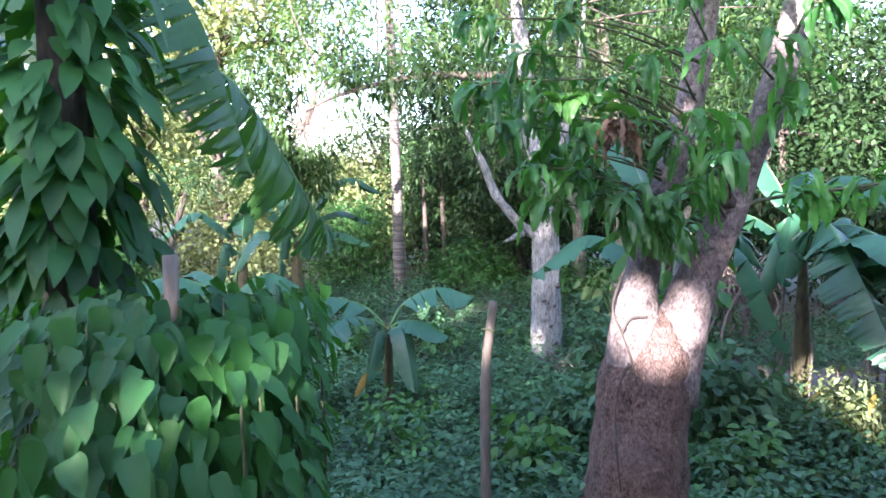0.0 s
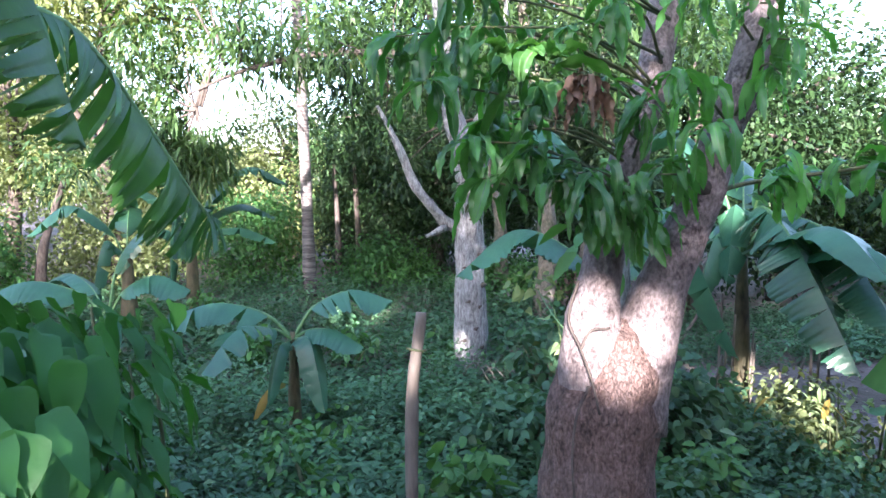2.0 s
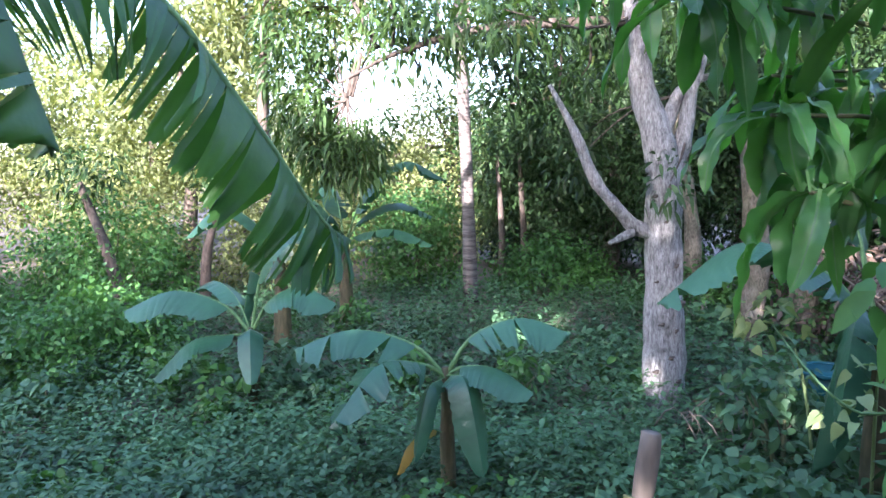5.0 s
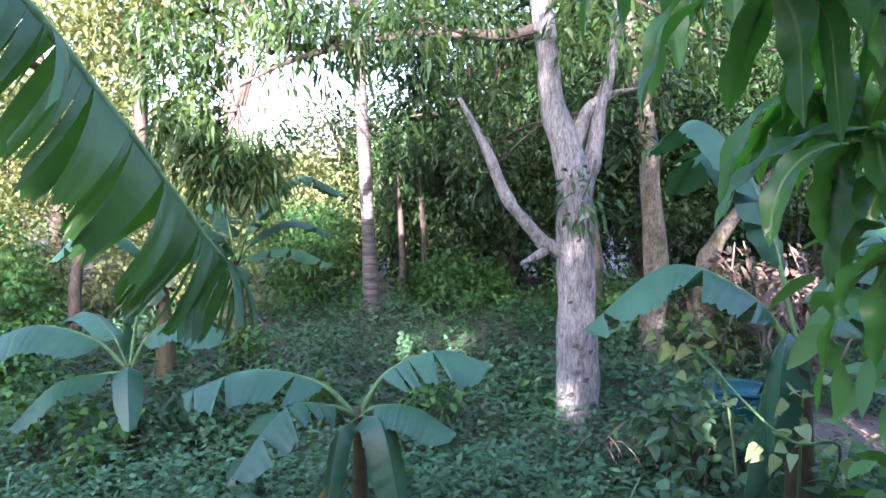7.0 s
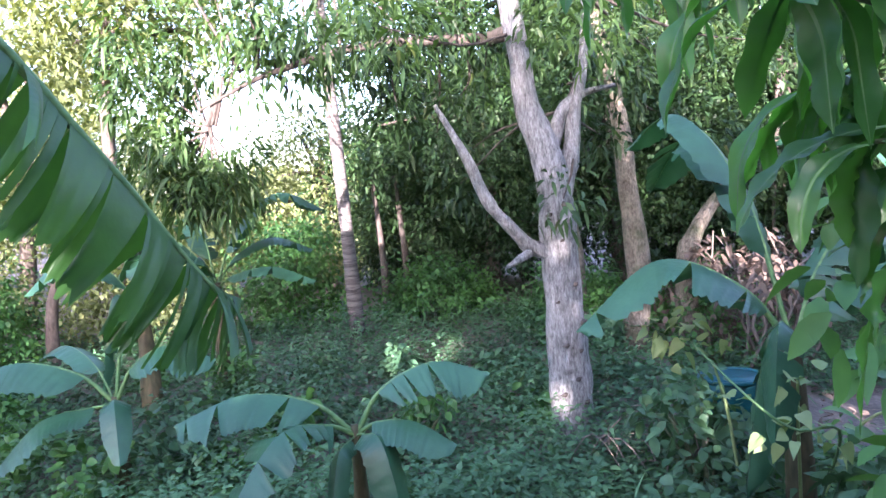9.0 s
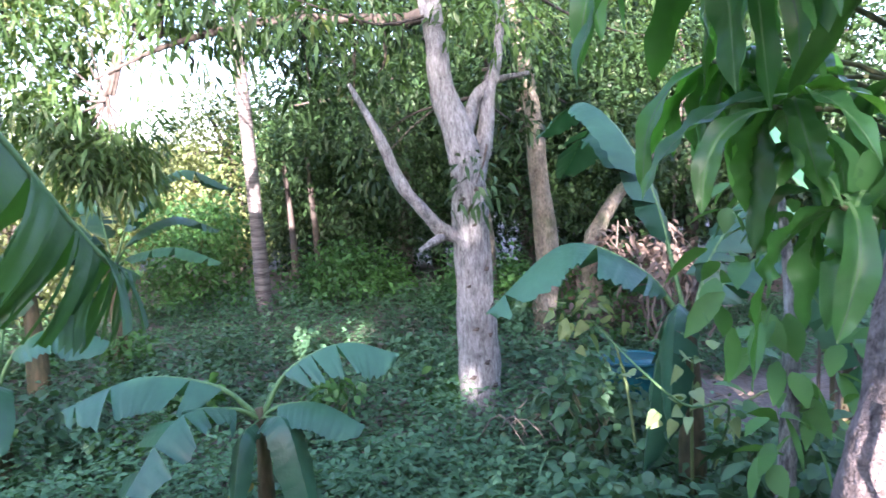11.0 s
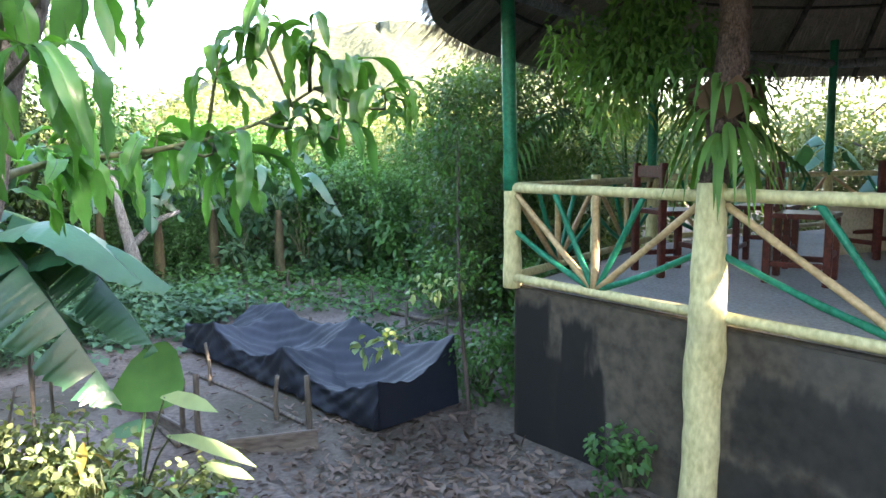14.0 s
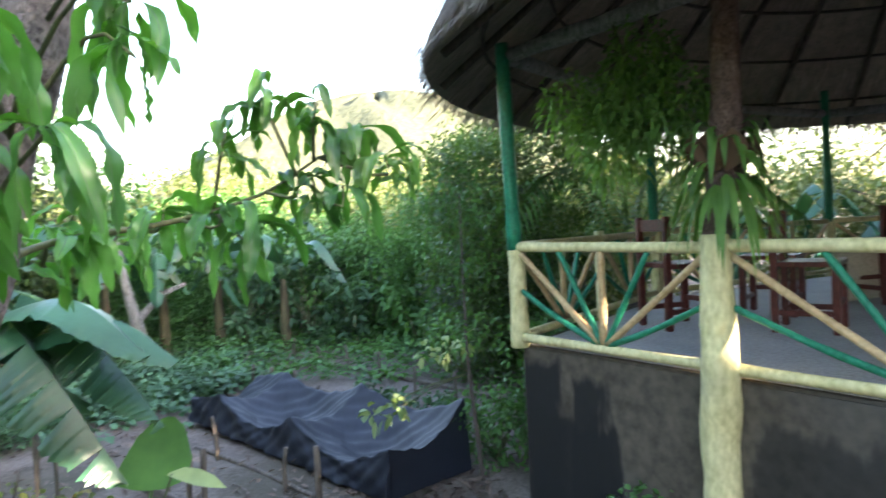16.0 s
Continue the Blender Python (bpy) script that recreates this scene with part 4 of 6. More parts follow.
def banana_leaf(plant, pts, width, hang=0.35, tears=6, seed=0, petiole=0.14, material=None):
    """One leaf: midrib, and a blade torn crosswise into strips that hang."""
    r = np.random.default_rng(seed)
    n = 49 if tears < 10 else 145
    c = spline(pts, n)
    t = unit(np.gradient(c, axis=0))
    side = unit(np.cross(t, UP) + 1e-6)
    nrm = np.cross(side, t)
    s = np.linspace(0, 1, n)
    u = np.clip((s - petiole) / (1 - petiole), 0, 1)
    w = 0.5 * width * np.clip(1.25 * np.clip(np.sin(np.pi * u ** 0.8), 0, 1) ** 0.5, 0, 1) * (u > 0)
    w = w * (1 + 0.035 * r.normal(size=n))
    k0 = int(np.argmax(u > 0.01))
    pieces = []
    for sg in (-1, 1):
        cuts = sorted(set([k0, n - 1] + list(r.integers(k0 + 2, n - 2, tears))))
        for a, b in zip(cuts[:-1], cuts[1:]):
            if b - a < 1:
                continue
            h = hang + r.normal(0, 0.2 if tears > 3 else 0.05)
            gap = (0.5 if tears > 20 else 0.25) if tears > 2 else 0.0
            span = np.linalg.norm(c[b] - c[a])
            rows = []
            for k in range(a, b + 1):
                q = (k - a) / max(1, b - a)
                pull = (0.5 - q) * gap * span
                row = []
                for j in range(6):
                    x = j / 5
                    ang = h * (0.75 + 0.3 * x)
                    rip = 0.022 * width * math.sin(k * 2.3 + sg) * x * (1 + 0.6 * math.sin(k * 0.7))
                    row.append(c[k] + sg * side[k] * w[k] * x * math.cos(ang) - nrm[k] * (w[k] * x * math.sin(ang) - 0.02 * width * (1 - x) + rip) + t[k] * x * (w[k] * 0.22 + pull))
                rows.append(row)
            v = np.array(rows).reshape(-1, 3)
            m = b - a + 1
            f = [(i * 6 + j, i * 6 + j + 1, (i + 1) * 6 + j + 1, (i + 1) * 6 + j) for i in range(m - 1) for j in range(5)]
            pieces.append((v, np.array(f)))
    leaf = part("leaf", join(*pieces), material or M_BANANA, plant)
    part("midrib", tube(c[::(n - 1) // 12], [width * 0.04, width * 0.028, width * 0.018, width * 0.006], 8, 25), M_RIB, leaf)
    return leaf


def banana(x, y, stem_h, stem_r, fans, label, lean=(0, 0), seed=0, group="banana plants", petiole=0.16):
    """fans: rows of heading (degrees), length, rise, drop, width, hang, tears."""
    z = float(ground_z(x, y))
    p = thing("banana_plant", label, "banana plant", group)
    p.location = (x, y, z)
    top = np.array((lean[0], lean[1], stem_h))
    part("stem", tube([(0, 0, -0.06), top * 0.5, top], [stem_r * 1.25, stem_r, stem_r * 0.55], 12, 14, 0.03, seed), M_STEM, p)
    for i, (az, L, rise, drop, w, hang, tears) in enumerate(fans):
        a = radians(az)
        d = np.array((math.cos(a), math.sin(a), 0))
        pts = [top - np.array((0, 0, 0.05)), top + d * L * 0.22 + UP * rise * 0.62, top + d * L * 0.6 + UP * rise, top + d * L + UP * (rise - drop)]
        banana_leaf(p, pts, w, hang, tears, seed * 31 + i, petiole)
    return p


banana(-0.42, 5.05, 0.78, 0.038, [(-6, 0.66, 0.26, 0.08, 0.38, 0.6, 3), (184, 0.8, 0.2, 0.10, 0.38, 0.6, 3), (218, 0.66, 0.06, 0.26, 0.32, 0.35, 5), (-25, 0.5, 0.02, 0.10, 0.3, 0.5, 1), (-60, 0.42, -0.04, 0.4, 0.2, 0.5, 2), (250, 0.36, -0.08, 0.3, 0.13, 0.7, 1)], "young banana plant with broad spreading green leaves", seed=1, petiole=0.27)
yl = bpy.data.objects["banana_plant"]
banana_leaf(yl, [(0, 0, 0.42), (-0.1, -0.08, 0.47), (-0.19, -0.15, 0.4), (-0.24, -0.19, 0.27)], 0.1, 0.9, 2, 77, material=M_YELLOW)
banana(-2.0, 6.35, 0.7, 0.045, [(-8, 0.68, 0.3, 0.12, 0.42, 0.6, 1), (188, 0.92, 0.28, 0.14, 0.44, 0.6, 1), (20, 0.4, 0.62, -0.06, 0.36, 0.3, 0), (200, 0.7, -0.08, 0.26, 0.36, 0.4, 1), (-70, 0.5, 0.0, 0.3, 0.2, 0.5, 1), (140, 0.9, 0.3, 0.1, 0.22, 0.45, 2)], "young banana plant with sunlit drooping leaf tips", seed=2, petiole=0.25)
banana(-1.75, 8.2, 1.05, 0.07, [(0, 1.05, 0.75, 0.2, 0.3, 0.6, 4), (15, 0.9, 0.35, 0.15, 0.28, 0.5, 3), (-20, 1.0, 0.1, 0.15, 0.26, 0.5, 3), (120, 0.9, 0.6, 0.2, 0.3, 0.5, 4), (170, 1.0, 0.5, 0.5, 0.3, 0.6, 4), (-100, 0.6, 0.2, 0.9, 0.24, 1.0, 6), (200, 0.8, 0.1, 0.5, 0.28, 0.8, 4)], "older banana plant with torn leaves and brown stem", seed=3)
banana(-2.35, 8.0, 0.95, 0.08, [(100, 0.7, 0.5, 0.2, 0.26, 0.6, 4), (190, 0.9, 0.5, 0.3, 0.28, 0.6, 4), (-120, 0.5, 0.1, 0.8, 0.22, 1.1, 5)], "old banana plant with dry hanging leaf bases", seed=4)
banana(1.62, 4.85, 1.0, 0.06, [(172, 0.98, 0.4, 0.3, 0.44, 0.55, 3), (120, 0.9, 1.1, 0.15, 0.3, 0.4, 3), (95, 1.3, 1.0, 0.3, 0.32, 0.5, 4), (20, 0.9, 0.5, 0.4, 0.3, 0.7, 5), (-30, 0.8, 0.3, 0.7, 0.28, 0.9, 5), (-150, 0.45, -0.1, 0.55, 0.3, 1.1, 4), (230, 0.6, 0.1, 0.5, 0.26, 0.9, 4)], "banana plant with dark shaded leaves beside the clearing", seed=5)
# the plant beside the beds, whose torn wet-looking leaves hang over the sunlit herbs
ban = banana(2.76, 5.16, 1.33, 0.06, [(118, 1.0, 0.95, 0.2, 0.34, 0.5, 4), (165, 0.85, 0.35, 0.4, 0.34, 0.7, 4), (215, 0.7, 0.15, 0.45, 0.3, 0.9, 4), (60, 0.9, 0.7, 0.3, 0.3, 0.6, 4), (20, 0.8, 0.3, 0.5, 0.3, 0.8, 4), (-130, 0.6, 0.35, 0.5, 0.3, 0.8, 5)], "banana plant with wet-looking torn drooping leaves", seed=7)
for i, (pts, w, hang, tears) in enumerate((
        ([(2.76, 5.16, 1.2), (2.71, 4.92, 1.52), (2.63, 4.55, 1.45), (2.62, 4.25, 1.18), (2.68, 3.88, 0.62)], 0.5, 0.75, 15),
        ([(2.77, 5.16, 1.2), (2.86, 4.9, 1.45), (2.9, 4.5, 1.4), (2.93, 4.2, 1.15), (2.93, 3.88, 0.8)], 0.44, 0.7, 13),
        ([(2.76, 5.15, 1.22), (2.74, 4.85, 1.75), (2.78, 4.45, 1.78), (2.82, 4.12, 1.6)], 0.22, 0.6, 3),
        ([(2.76, 5.15, 1.2), (2.68, 4.7, 1.3), (2.7, 4.15, 1.42), (2.76, 3.8, 1.16)], 0.36, 0.4, 1),
        ([(2.78, 5.15, 1.2), (2.75, 4.6, 1.2), (2.8, 4.05, 1.32), (2.86, 3.72, 1.12)], 0.32, 0.4, 1))):
    banana_leaf(ban, [np.array(q) - np.array(ban.location) for q in pts], w, hang, tears, 300 + i)
for k in range(11):
    x, y = 2.35 + 0.09 * k + rng.uniform(-0.03, 0.03), 4.95 + rng.uniform(-0.25, 0.25)
    h, z = rng.uniform(0.6, 1.05), float(ground_z(x, y))
    cane = thing("dry_cane", "thin grey dry cane standing among the weeds", "cane", "dry canes")
    part("cane", tube([(x, y, z - 0.05), (x + rng.normal(0, 0.02), y, z + h * 0.5), (x + rng.normal(0, 0.05), y, z + h)], [0.013, 0.011, 0.008], 6, 9, 0.05, k), M_WOOD, cane)
# the old plant whose torn leaves arch over the path
arch = thing("banana_plant", "large banana plant with torn arching leaves over the path", "banana plant", "banana plants")
part("stem", tube([(-1.75, 2.75, -0.08), (-1.72, 2.85, 0.9), (-1.62, 2.95, 1.8)], [0.12, 0.1, 0.065], 14, 18, 0.03, 8), M_STEM, arch)
banana_leaf(arch, [(-1.62, 2.95, 1.75), (-1.45, 3.1, 2.25), (-1.12, 3.4, 2.32), (-0.92, 3.68, 2.0), (-0.74, 3.95, 1.6), (-0.66, 4.06, 1.5)], 0.6, 1.25, 46, 51, material=M_OLDLEAF)
banana_leaf(arch, [(-1.62, 2.95, 1.75), (-1.5, 2.8, 2.4), (-1.2, 2.55, 2.6), (-0.9, 2.45, 2.35), (-0.72, 2.5, 1.75)], 0.6, 0.75, 40, 52, material=M_OLDLEAF)
banana_leaf(arch, [(-1.62, 2.95, 1.75), (-1.8, 3.1, 2.5), (-2.1, 3.3, 2.8), (-2.5, 3.5, 2.5), (-2.7, 3.6, 2.1)], 0.6, 0.8, 12, 53, material=M_OLDLEAF)
banana_leaf(arch, [(-1.62, 2.95, 1.75), (-1.7, 2.6, 2.3), (-1.9, 2.2, 2.5), (-2.1, 1.8, 2.2)], 0.55, 0.8, 6, 54)
# far bananas behind the beds and the pavilion
for i, (x, y, h) in enumerate(((9.7, 9.3, 1.3), (10.2, 8.6, 1.5), (9.1, 9.9, 1.4), (10.6, 7.6, 1.2), (12.2, 3.0, 1.2), (13.0, -0.6, 1.4), (12.0, -2.4, 1.3), (11.6, 8.6, 1.4))):
    banana(x, y, h, 0.08, [(a + 40 * i, 1.3, 0.9 - 0.15 * j, 0.5 + 0.1 * j, 0.36, 0.6, 4) for j, a in enumerate((0, 70, 140, 215, 290))], "banana plant standing behind the garden", seed=20 + i)

# ---- vines, stakes and saplings near the path ----
vine = thing("heart_leaf_vine", "thick heap of heart-shaped green vine leaves by the path", "vine")
nv = 1900
vx, vy = rng.normal(-0.66, 0.27, nv), rng.normal(1.55, 0.22, nv)
vx = np.where(vx > -0.34, -0.68 - vx, vx)
top = 1.44 - 1.4 * np.clip(np.abs(vx + 0.68) - 0.3, 0, 1) ** 1.2 - 0.5 * np.clip(1.35 - vy, 0, 1)
vz = top * rng.uniform(0.15, 1.0, nv) ** 0.55
ok = np.hypot(vx, vy - 0.6) > 0.72
vp = np.stack((vx, vy, vz), -1)[ok]
out = unit(np.stack((vp[:, 0] + 0.75, vp[:, 1] - 1.7, 0 * vp[:, 0]), -1))
part("foliage", leaves(vp, unit(out * 0.5 + 0.5 * randdirs(len(vp)) - UP * 0.7), unit(out + UP * 0.9 + 0.3 * randdirs(len(vp))), rng.uniform(0.045, 0.1, len(vp)), rng.uniform(0.028, 0.058, len(vp)), rng.uniform(0.2, 0.8, len(vp)), "ovate", 0.35, 0.06), M_HEART, vine)
part("branching", join(*[tube([(q[0] * 0.3 - 0.52, q[1] * 0.3 + 1.2, 0.02), (q[0], q[1], q[2] * 0.6), q], [0.006, 0.005, 0.003], 6, 6) for q in vp[:60]]), M_TWIG, vine)
post = thing("fence_post", "short weathered wooden post wrapped in vine", "post")
part("post", tube([(-0.66, 1.6, -0.1), (-0.665, 1.6, 0.8), (-0.672, 1.6, 1.53)], [0.02, 0.02, 0.017], 10, 12, 0.06, 4), M_WOOD, post)
col = thing("vine_clad_trunk", "dark leaning trunk smothered in climbing leaves", "tree")
part("trunk", tube([(-1.2, 2.15, -0.1), (-1.2, 2.15, 1.2), (-1.18, 2.1, 2.4), (-1.2, 2.1, 3.6)], [0.09, 0.08, 0.07, 0.04], 12, 20, 0.05, 5), M_BARK_C, col)
NC = 900
ca = rng.uniform(0, 6.28, NC)
cp = np.stack((-1.17 + (0.08 + 0.18 * rng.random(NC)) * np.cos(ca), 2.12 + 0.18 * np.sin(ca), rng.uniform(0.2, 2.6, NC)), -1)
cd = np.stack((np.cos(ca), np.sin(ca), -0.7 + 0 * ca), -1)
part("foliage", leaves(cp, cd + 0.5 * randdirs(NC), unit(cd + UP), rng.uniform(0.08, 0.18, NC), rng.uniform(0.04, 0.09, NC), 0.6, "oval", 0.2), M_HEART, col)
stick = thing("garden_stake", "crooked bare wooden stake in the weeds", "stake")
part("stake", tube([(0.165, 2.78, -0.1), (0.16, 2.77, 0.5), (0.165, 2.765, 0.95), (0.18, 2.76, 1.1), (0.2, 2.76, 1.245)], [0.022, 0.021, 0.022, 0.02, 0.018], 10, 22, 0.05, 6), M_WOOD, stick)
part("tie", tube([(0.15, 2.755, 1.13), (0.19, 2.735, 1.125), (0.215, 2.765, 1.12)], [0.004, 0.004], 6, 6), M_TWIG, stick, "dark wire tie")
sap = thing("sapling", "thin grey sapling with a few broad leaves", "tree")
part("trunk", tube([(1.22, 3.72, -0.08), (1.24, 3.72, 0.6), (1.3, 3.75, 1.2), (1.3, 3.8, 1.7)], [0.035, 0.03, 0.025, 0.01], 10, 18, 0.06, 7), M_BARK_B, sap)
part("foliage", clumps([(1.3, 3.8, 1.65), (1.15, 3.7, 1.4), (1.45, 3.75, 1.5), (1.2, 3.6, 0.95), (1.4, 3.8, 1.1)], 0.17, 26, 0.14, 0.06, "oval"), M_SHRUB, sap)
# the sun fleck on this vine is put into its pale leaf colour
pv = thing("pale_vine", "climbing vine with heart leaves coloured pale as if in a sun fleck", "vine")
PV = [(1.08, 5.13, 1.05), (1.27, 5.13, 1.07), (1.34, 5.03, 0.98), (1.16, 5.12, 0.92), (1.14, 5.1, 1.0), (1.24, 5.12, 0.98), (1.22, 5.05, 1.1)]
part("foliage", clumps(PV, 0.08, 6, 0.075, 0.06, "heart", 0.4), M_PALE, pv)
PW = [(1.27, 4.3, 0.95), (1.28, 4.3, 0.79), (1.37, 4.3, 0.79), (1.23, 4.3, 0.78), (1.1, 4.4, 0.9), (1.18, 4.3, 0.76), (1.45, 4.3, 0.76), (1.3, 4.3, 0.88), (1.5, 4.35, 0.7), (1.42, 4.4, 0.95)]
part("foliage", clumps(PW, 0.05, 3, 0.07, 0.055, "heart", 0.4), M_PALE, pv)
part("stem", tube([(1.62, 4.7, 0.3), (1.45, 4.3, 0.76), (1.27, 4.3, 0.79), (1.15, 4.4, 0.9), (1.2, 5.0, 1.0)], [0.006, 0.006, 0.004], 6, 20), M_RIB, pv)
bush(1.35, 5.25, 0.85, 0.4, 500, M_HERB, 0.08, "dark green weeds under the banana leaf")
bush(1.7, 5.55, 0.75, 0.4, 900, M_HERB, 0.08, "leafy green weed before the tub")
bush(1.75, 4.2, 0.8, 0.45, 900, M_HERB, 0.09, "dark green weeds under the banana")
bush(1.0, 4.3, 0.55, 0.45, 900, M_HERB, 0.08, "dark green weeds in the shade")
bin_ = thing("plastic_tub", "blue plastic tub half hidden by leaves", "tub")
bz = float(ground_z(1.9, 6.0)) - 0.01
tb = tube([(1.9, 6.0, bz), (1.9, 6.0, bz + 0.3), (1.9, 6.0, bz + 0.55)], [0.15, 0.17, 0.19], 20, 6)
part("body", tb, M_BLUE, bin_)
ra = np.linspace(0, 2 * math.pi, 25)
part("rim", tube(np.stack((1.9 + 0.193 * np.cos(ra), 6.0 + 0.193 * np.sin(ra), 0 * ra + bz + 0.55), -1), [0.014, 0.014], 6, 48), M_BLUE, bin_)
heap = thing("twig_heap", "heap of dry bent twigs on the ground", "twigs")
for k in range(46):
    a, x, y = rng.uniform(0, 6.28), rng.normal(1.45, 0.22), rng.normal(5.75, 0.2)
    L, hgt = rng.uniform(0.2, 0.5), rng.uniform(0.08, 0.4)
    z = float(ground_z(x, y))
    part("twig", tube([(x - L * math.cos(a), y - L * math.sin(a), z), (x, y, z + hgt), (x + L * math.cos(a), y + L * math.sin(a), z + 0.02)], [0.006, 0.005, 0.003], 6, 9), M_WOOD, heap)
# bare cut stalks
for x, y, a, L in ((1.42, 5.0, 1.9, 0.35), (1.7, 4.9, 0.1, 0.5), (1.55, 4.75, 1.5, 0.3)):
    st = thing("cut_stalk", "pale dry stalk among the weeds", "stalk", "cut stalks")
    part("stalk", tube([(x, y, float(ground_z(x, y)) + 0.1), (x + 0.5 * L * math.cos(a), y, 0.5 + 0.4 * L * math.sin(a)), (x + L * math.cos(a), y, 0.55 + L * math.sin(a))], [0.008, 0.008, 0.006], 6, 8), M_PALE, st)
# dry brush in the sun behind the bananas
brush = thing("brush_pile", "pile of dry brown brushwood in the sun", "brushwood")
zb = float(ground_z(3.2, 8.3))
part("foliage", clumps(np.stack((rng.normal(3.2, 0.4, 22), rng.normal(8.3, 0.25, 22), zb + rng.uniform(0.1, 1.2, 22)), -1), 0.22, 60, 0.13, 0.04, "mango"), M_DRY, brush)
for k in range(14):
    x, y = rng.normal(3.2, 0.4), rng.normal(8.2, 0.2)
    part("stick", tube([(x, y, zb - 0.05), (x + rng.normal(0, 0.2), y, zb + 0.6), (x + rng.normal(0, 0.5), y + 0.1, zb + rng.uniform(0.9, 1.5))], [0.02, 0.016, 0.008], 6, 8, 0.05, k), M_WOOD, brush)
# old trunks and stones behind the clearing
for pts, r in (([(2.16, 8.46, 0), (2.28, 8.48, 0.95), (2.24, 8.53, 1.8), (2.2, 8.57, 2.65), (2.0, 8.7, 4.0)], 0.105), ([(1.85, 9.4, 0), (1.9, 9.4, 1.2), (1.7, 9.5, 2.6)], 0.09), ([(2.72, 8.44, 0.2), (2.75, 8.45, 0.92), (2.84, 8.45, 1.2), (3.01, 8.45, 1.45), (3.5, 8.5, 1.95)], 0.09), ([(0.0, 11.0, 0.2), (0.05, 11, 1.0), (0.0, 11, 2.2)], 0.05), ([(-0.25, 10.8, 0.2), (-0.25, 10.8, 1.2), (-0.3, 10.9, 2.2)], 0.045), ([(-4.6, 9.0, 0.1), (-4.75, 9.0, 1.0), (-5.2, 9.2, 1.9)], 0.07), ([(-3.9, 9.6, 0.1), (-3.85, 9.6, 1.0), (-3.6, 9.7, 1.9)], 0.06)):
    tk = thing("bare_trunk", "rough grey-brown trunk at the edge of the woods", "tree", "bare trunks")
    pts = [np.array(q) for q in pts]
    pts[0] = np.array((pts[0][0], pts[0][1], float(ground_z(*pts[0][:2])) - 0.1))
    part("trunk", tube(pts, [r * 1.2, r, r * 0.5], 12, 18, 0.06, int(r * 100)), M_BARK_C if r < 0.08 else M_BARK_D, tk)
    e = pts[-1]
    part("foliage", clumps([e, e + np.array((0.3, 0, 0.2)), e + np.array((-0.3, 0.1, 0.3))], 0.35, 150, 0.13, 0.04), M_DARK, tk)
for k in range(15):
    x, y, s = rng.uniform(1.7, 3.9), rng.uniform(8.9, 9.5), rng.uniform(0.1, 0.24)
    z = float(ground_z(x, y))
    stn = thing("stone", "rough grey field stone in a low heap", "stone", "stones")
    v, f = tube([(0, 0, -s), (0, 0, -0.4 * s), (0, 0, 0.3 * s), (0, 0, 0.75 * s)], [0.5 * s, s, s * 0.9, 0.4 * s], 10, 7, 0.09, k)
    stn.location = (x, y, z + s * 0.35)
    part("stone", (v, f), M_ROCK, stn)

# ---- the pavilion ----
FLOOR = 0.80
A, B, E_, F_ = np.array((5.07, 2.60)), np.array((4.11, 1.37)), np.array((3.46, 0.54)), np.array((2.9, -0.2))
C, D, G, H_ = np.array((7.84, 1.61)), np.array((9.94, -0.52)), np.array((9.6, -3.6)), np.array((4.6, -3.6))
RING = [A, C, D, G, H_, F_]
CEN = np.array((6.4, -1.2))


def slab(outline, z0, z1, inset=0.0):
    o = [np.array(p) + (CEN - np.array(p)) / np.linalg.norm(CEN - np.array(p)) * inset for p in outline]
    bm = bmesh.new()
    lo = [bm.verts.new((p[0], p[1], z0)) for p in o]
    hi_ = [bm.verts.new((p[0], p[1], z1)) for p in o]
    n = len(o)
    bm.faces.new(hi_[::-1])
    bm.faces.new(lo)
    for i in range(n):
        bm.faces.new((lo[i], hi_[i], hi_[(i + 1) % n], lo[(i + 1) % n])[::-1])
    bmesh.ops.recalc_face_normals(bm, faces=bm.faces)
    bmesh.ops.bevel(bm, geom=[e for e in bm.edges], offset=0.015, segments=2, affect="EDGES")
    me = bpy.data.meshes.new("slab")
    bm.to_mesh(me)
    bm.free()
    return me


plinth = thing("plinth", "grey cement-rendered pavilion plinth with black damp stains", "plinth", kind="structure")
part("wall", slab(RING, -0.5, FLOOR - 0.006, 0.02), M_CONC, plinth, smooth=False)
part("floor_slab", slab(RING, FLOOR - 0.034, FLOOR, 0.07), M_SLAB, plinth, "grey screed floor", smooth=False)


def pole(name, a, b, r, material, parent, wob=0.03, bend=0.0, label=""):
    a, b = np.array(a, float), np.array(b, float)
    m = (a + b) / 2 + np.array((0, 0, bend))
    ob = part(name, tube([a, m, b], [r, r * 0.94, r * 0.9], 12, 14, wob, int(abs(a.sum() * 100)) % 97), material, parent, label)
    return ob


RT, RL = FLOOR + 0.69, FLOOR + 0.055


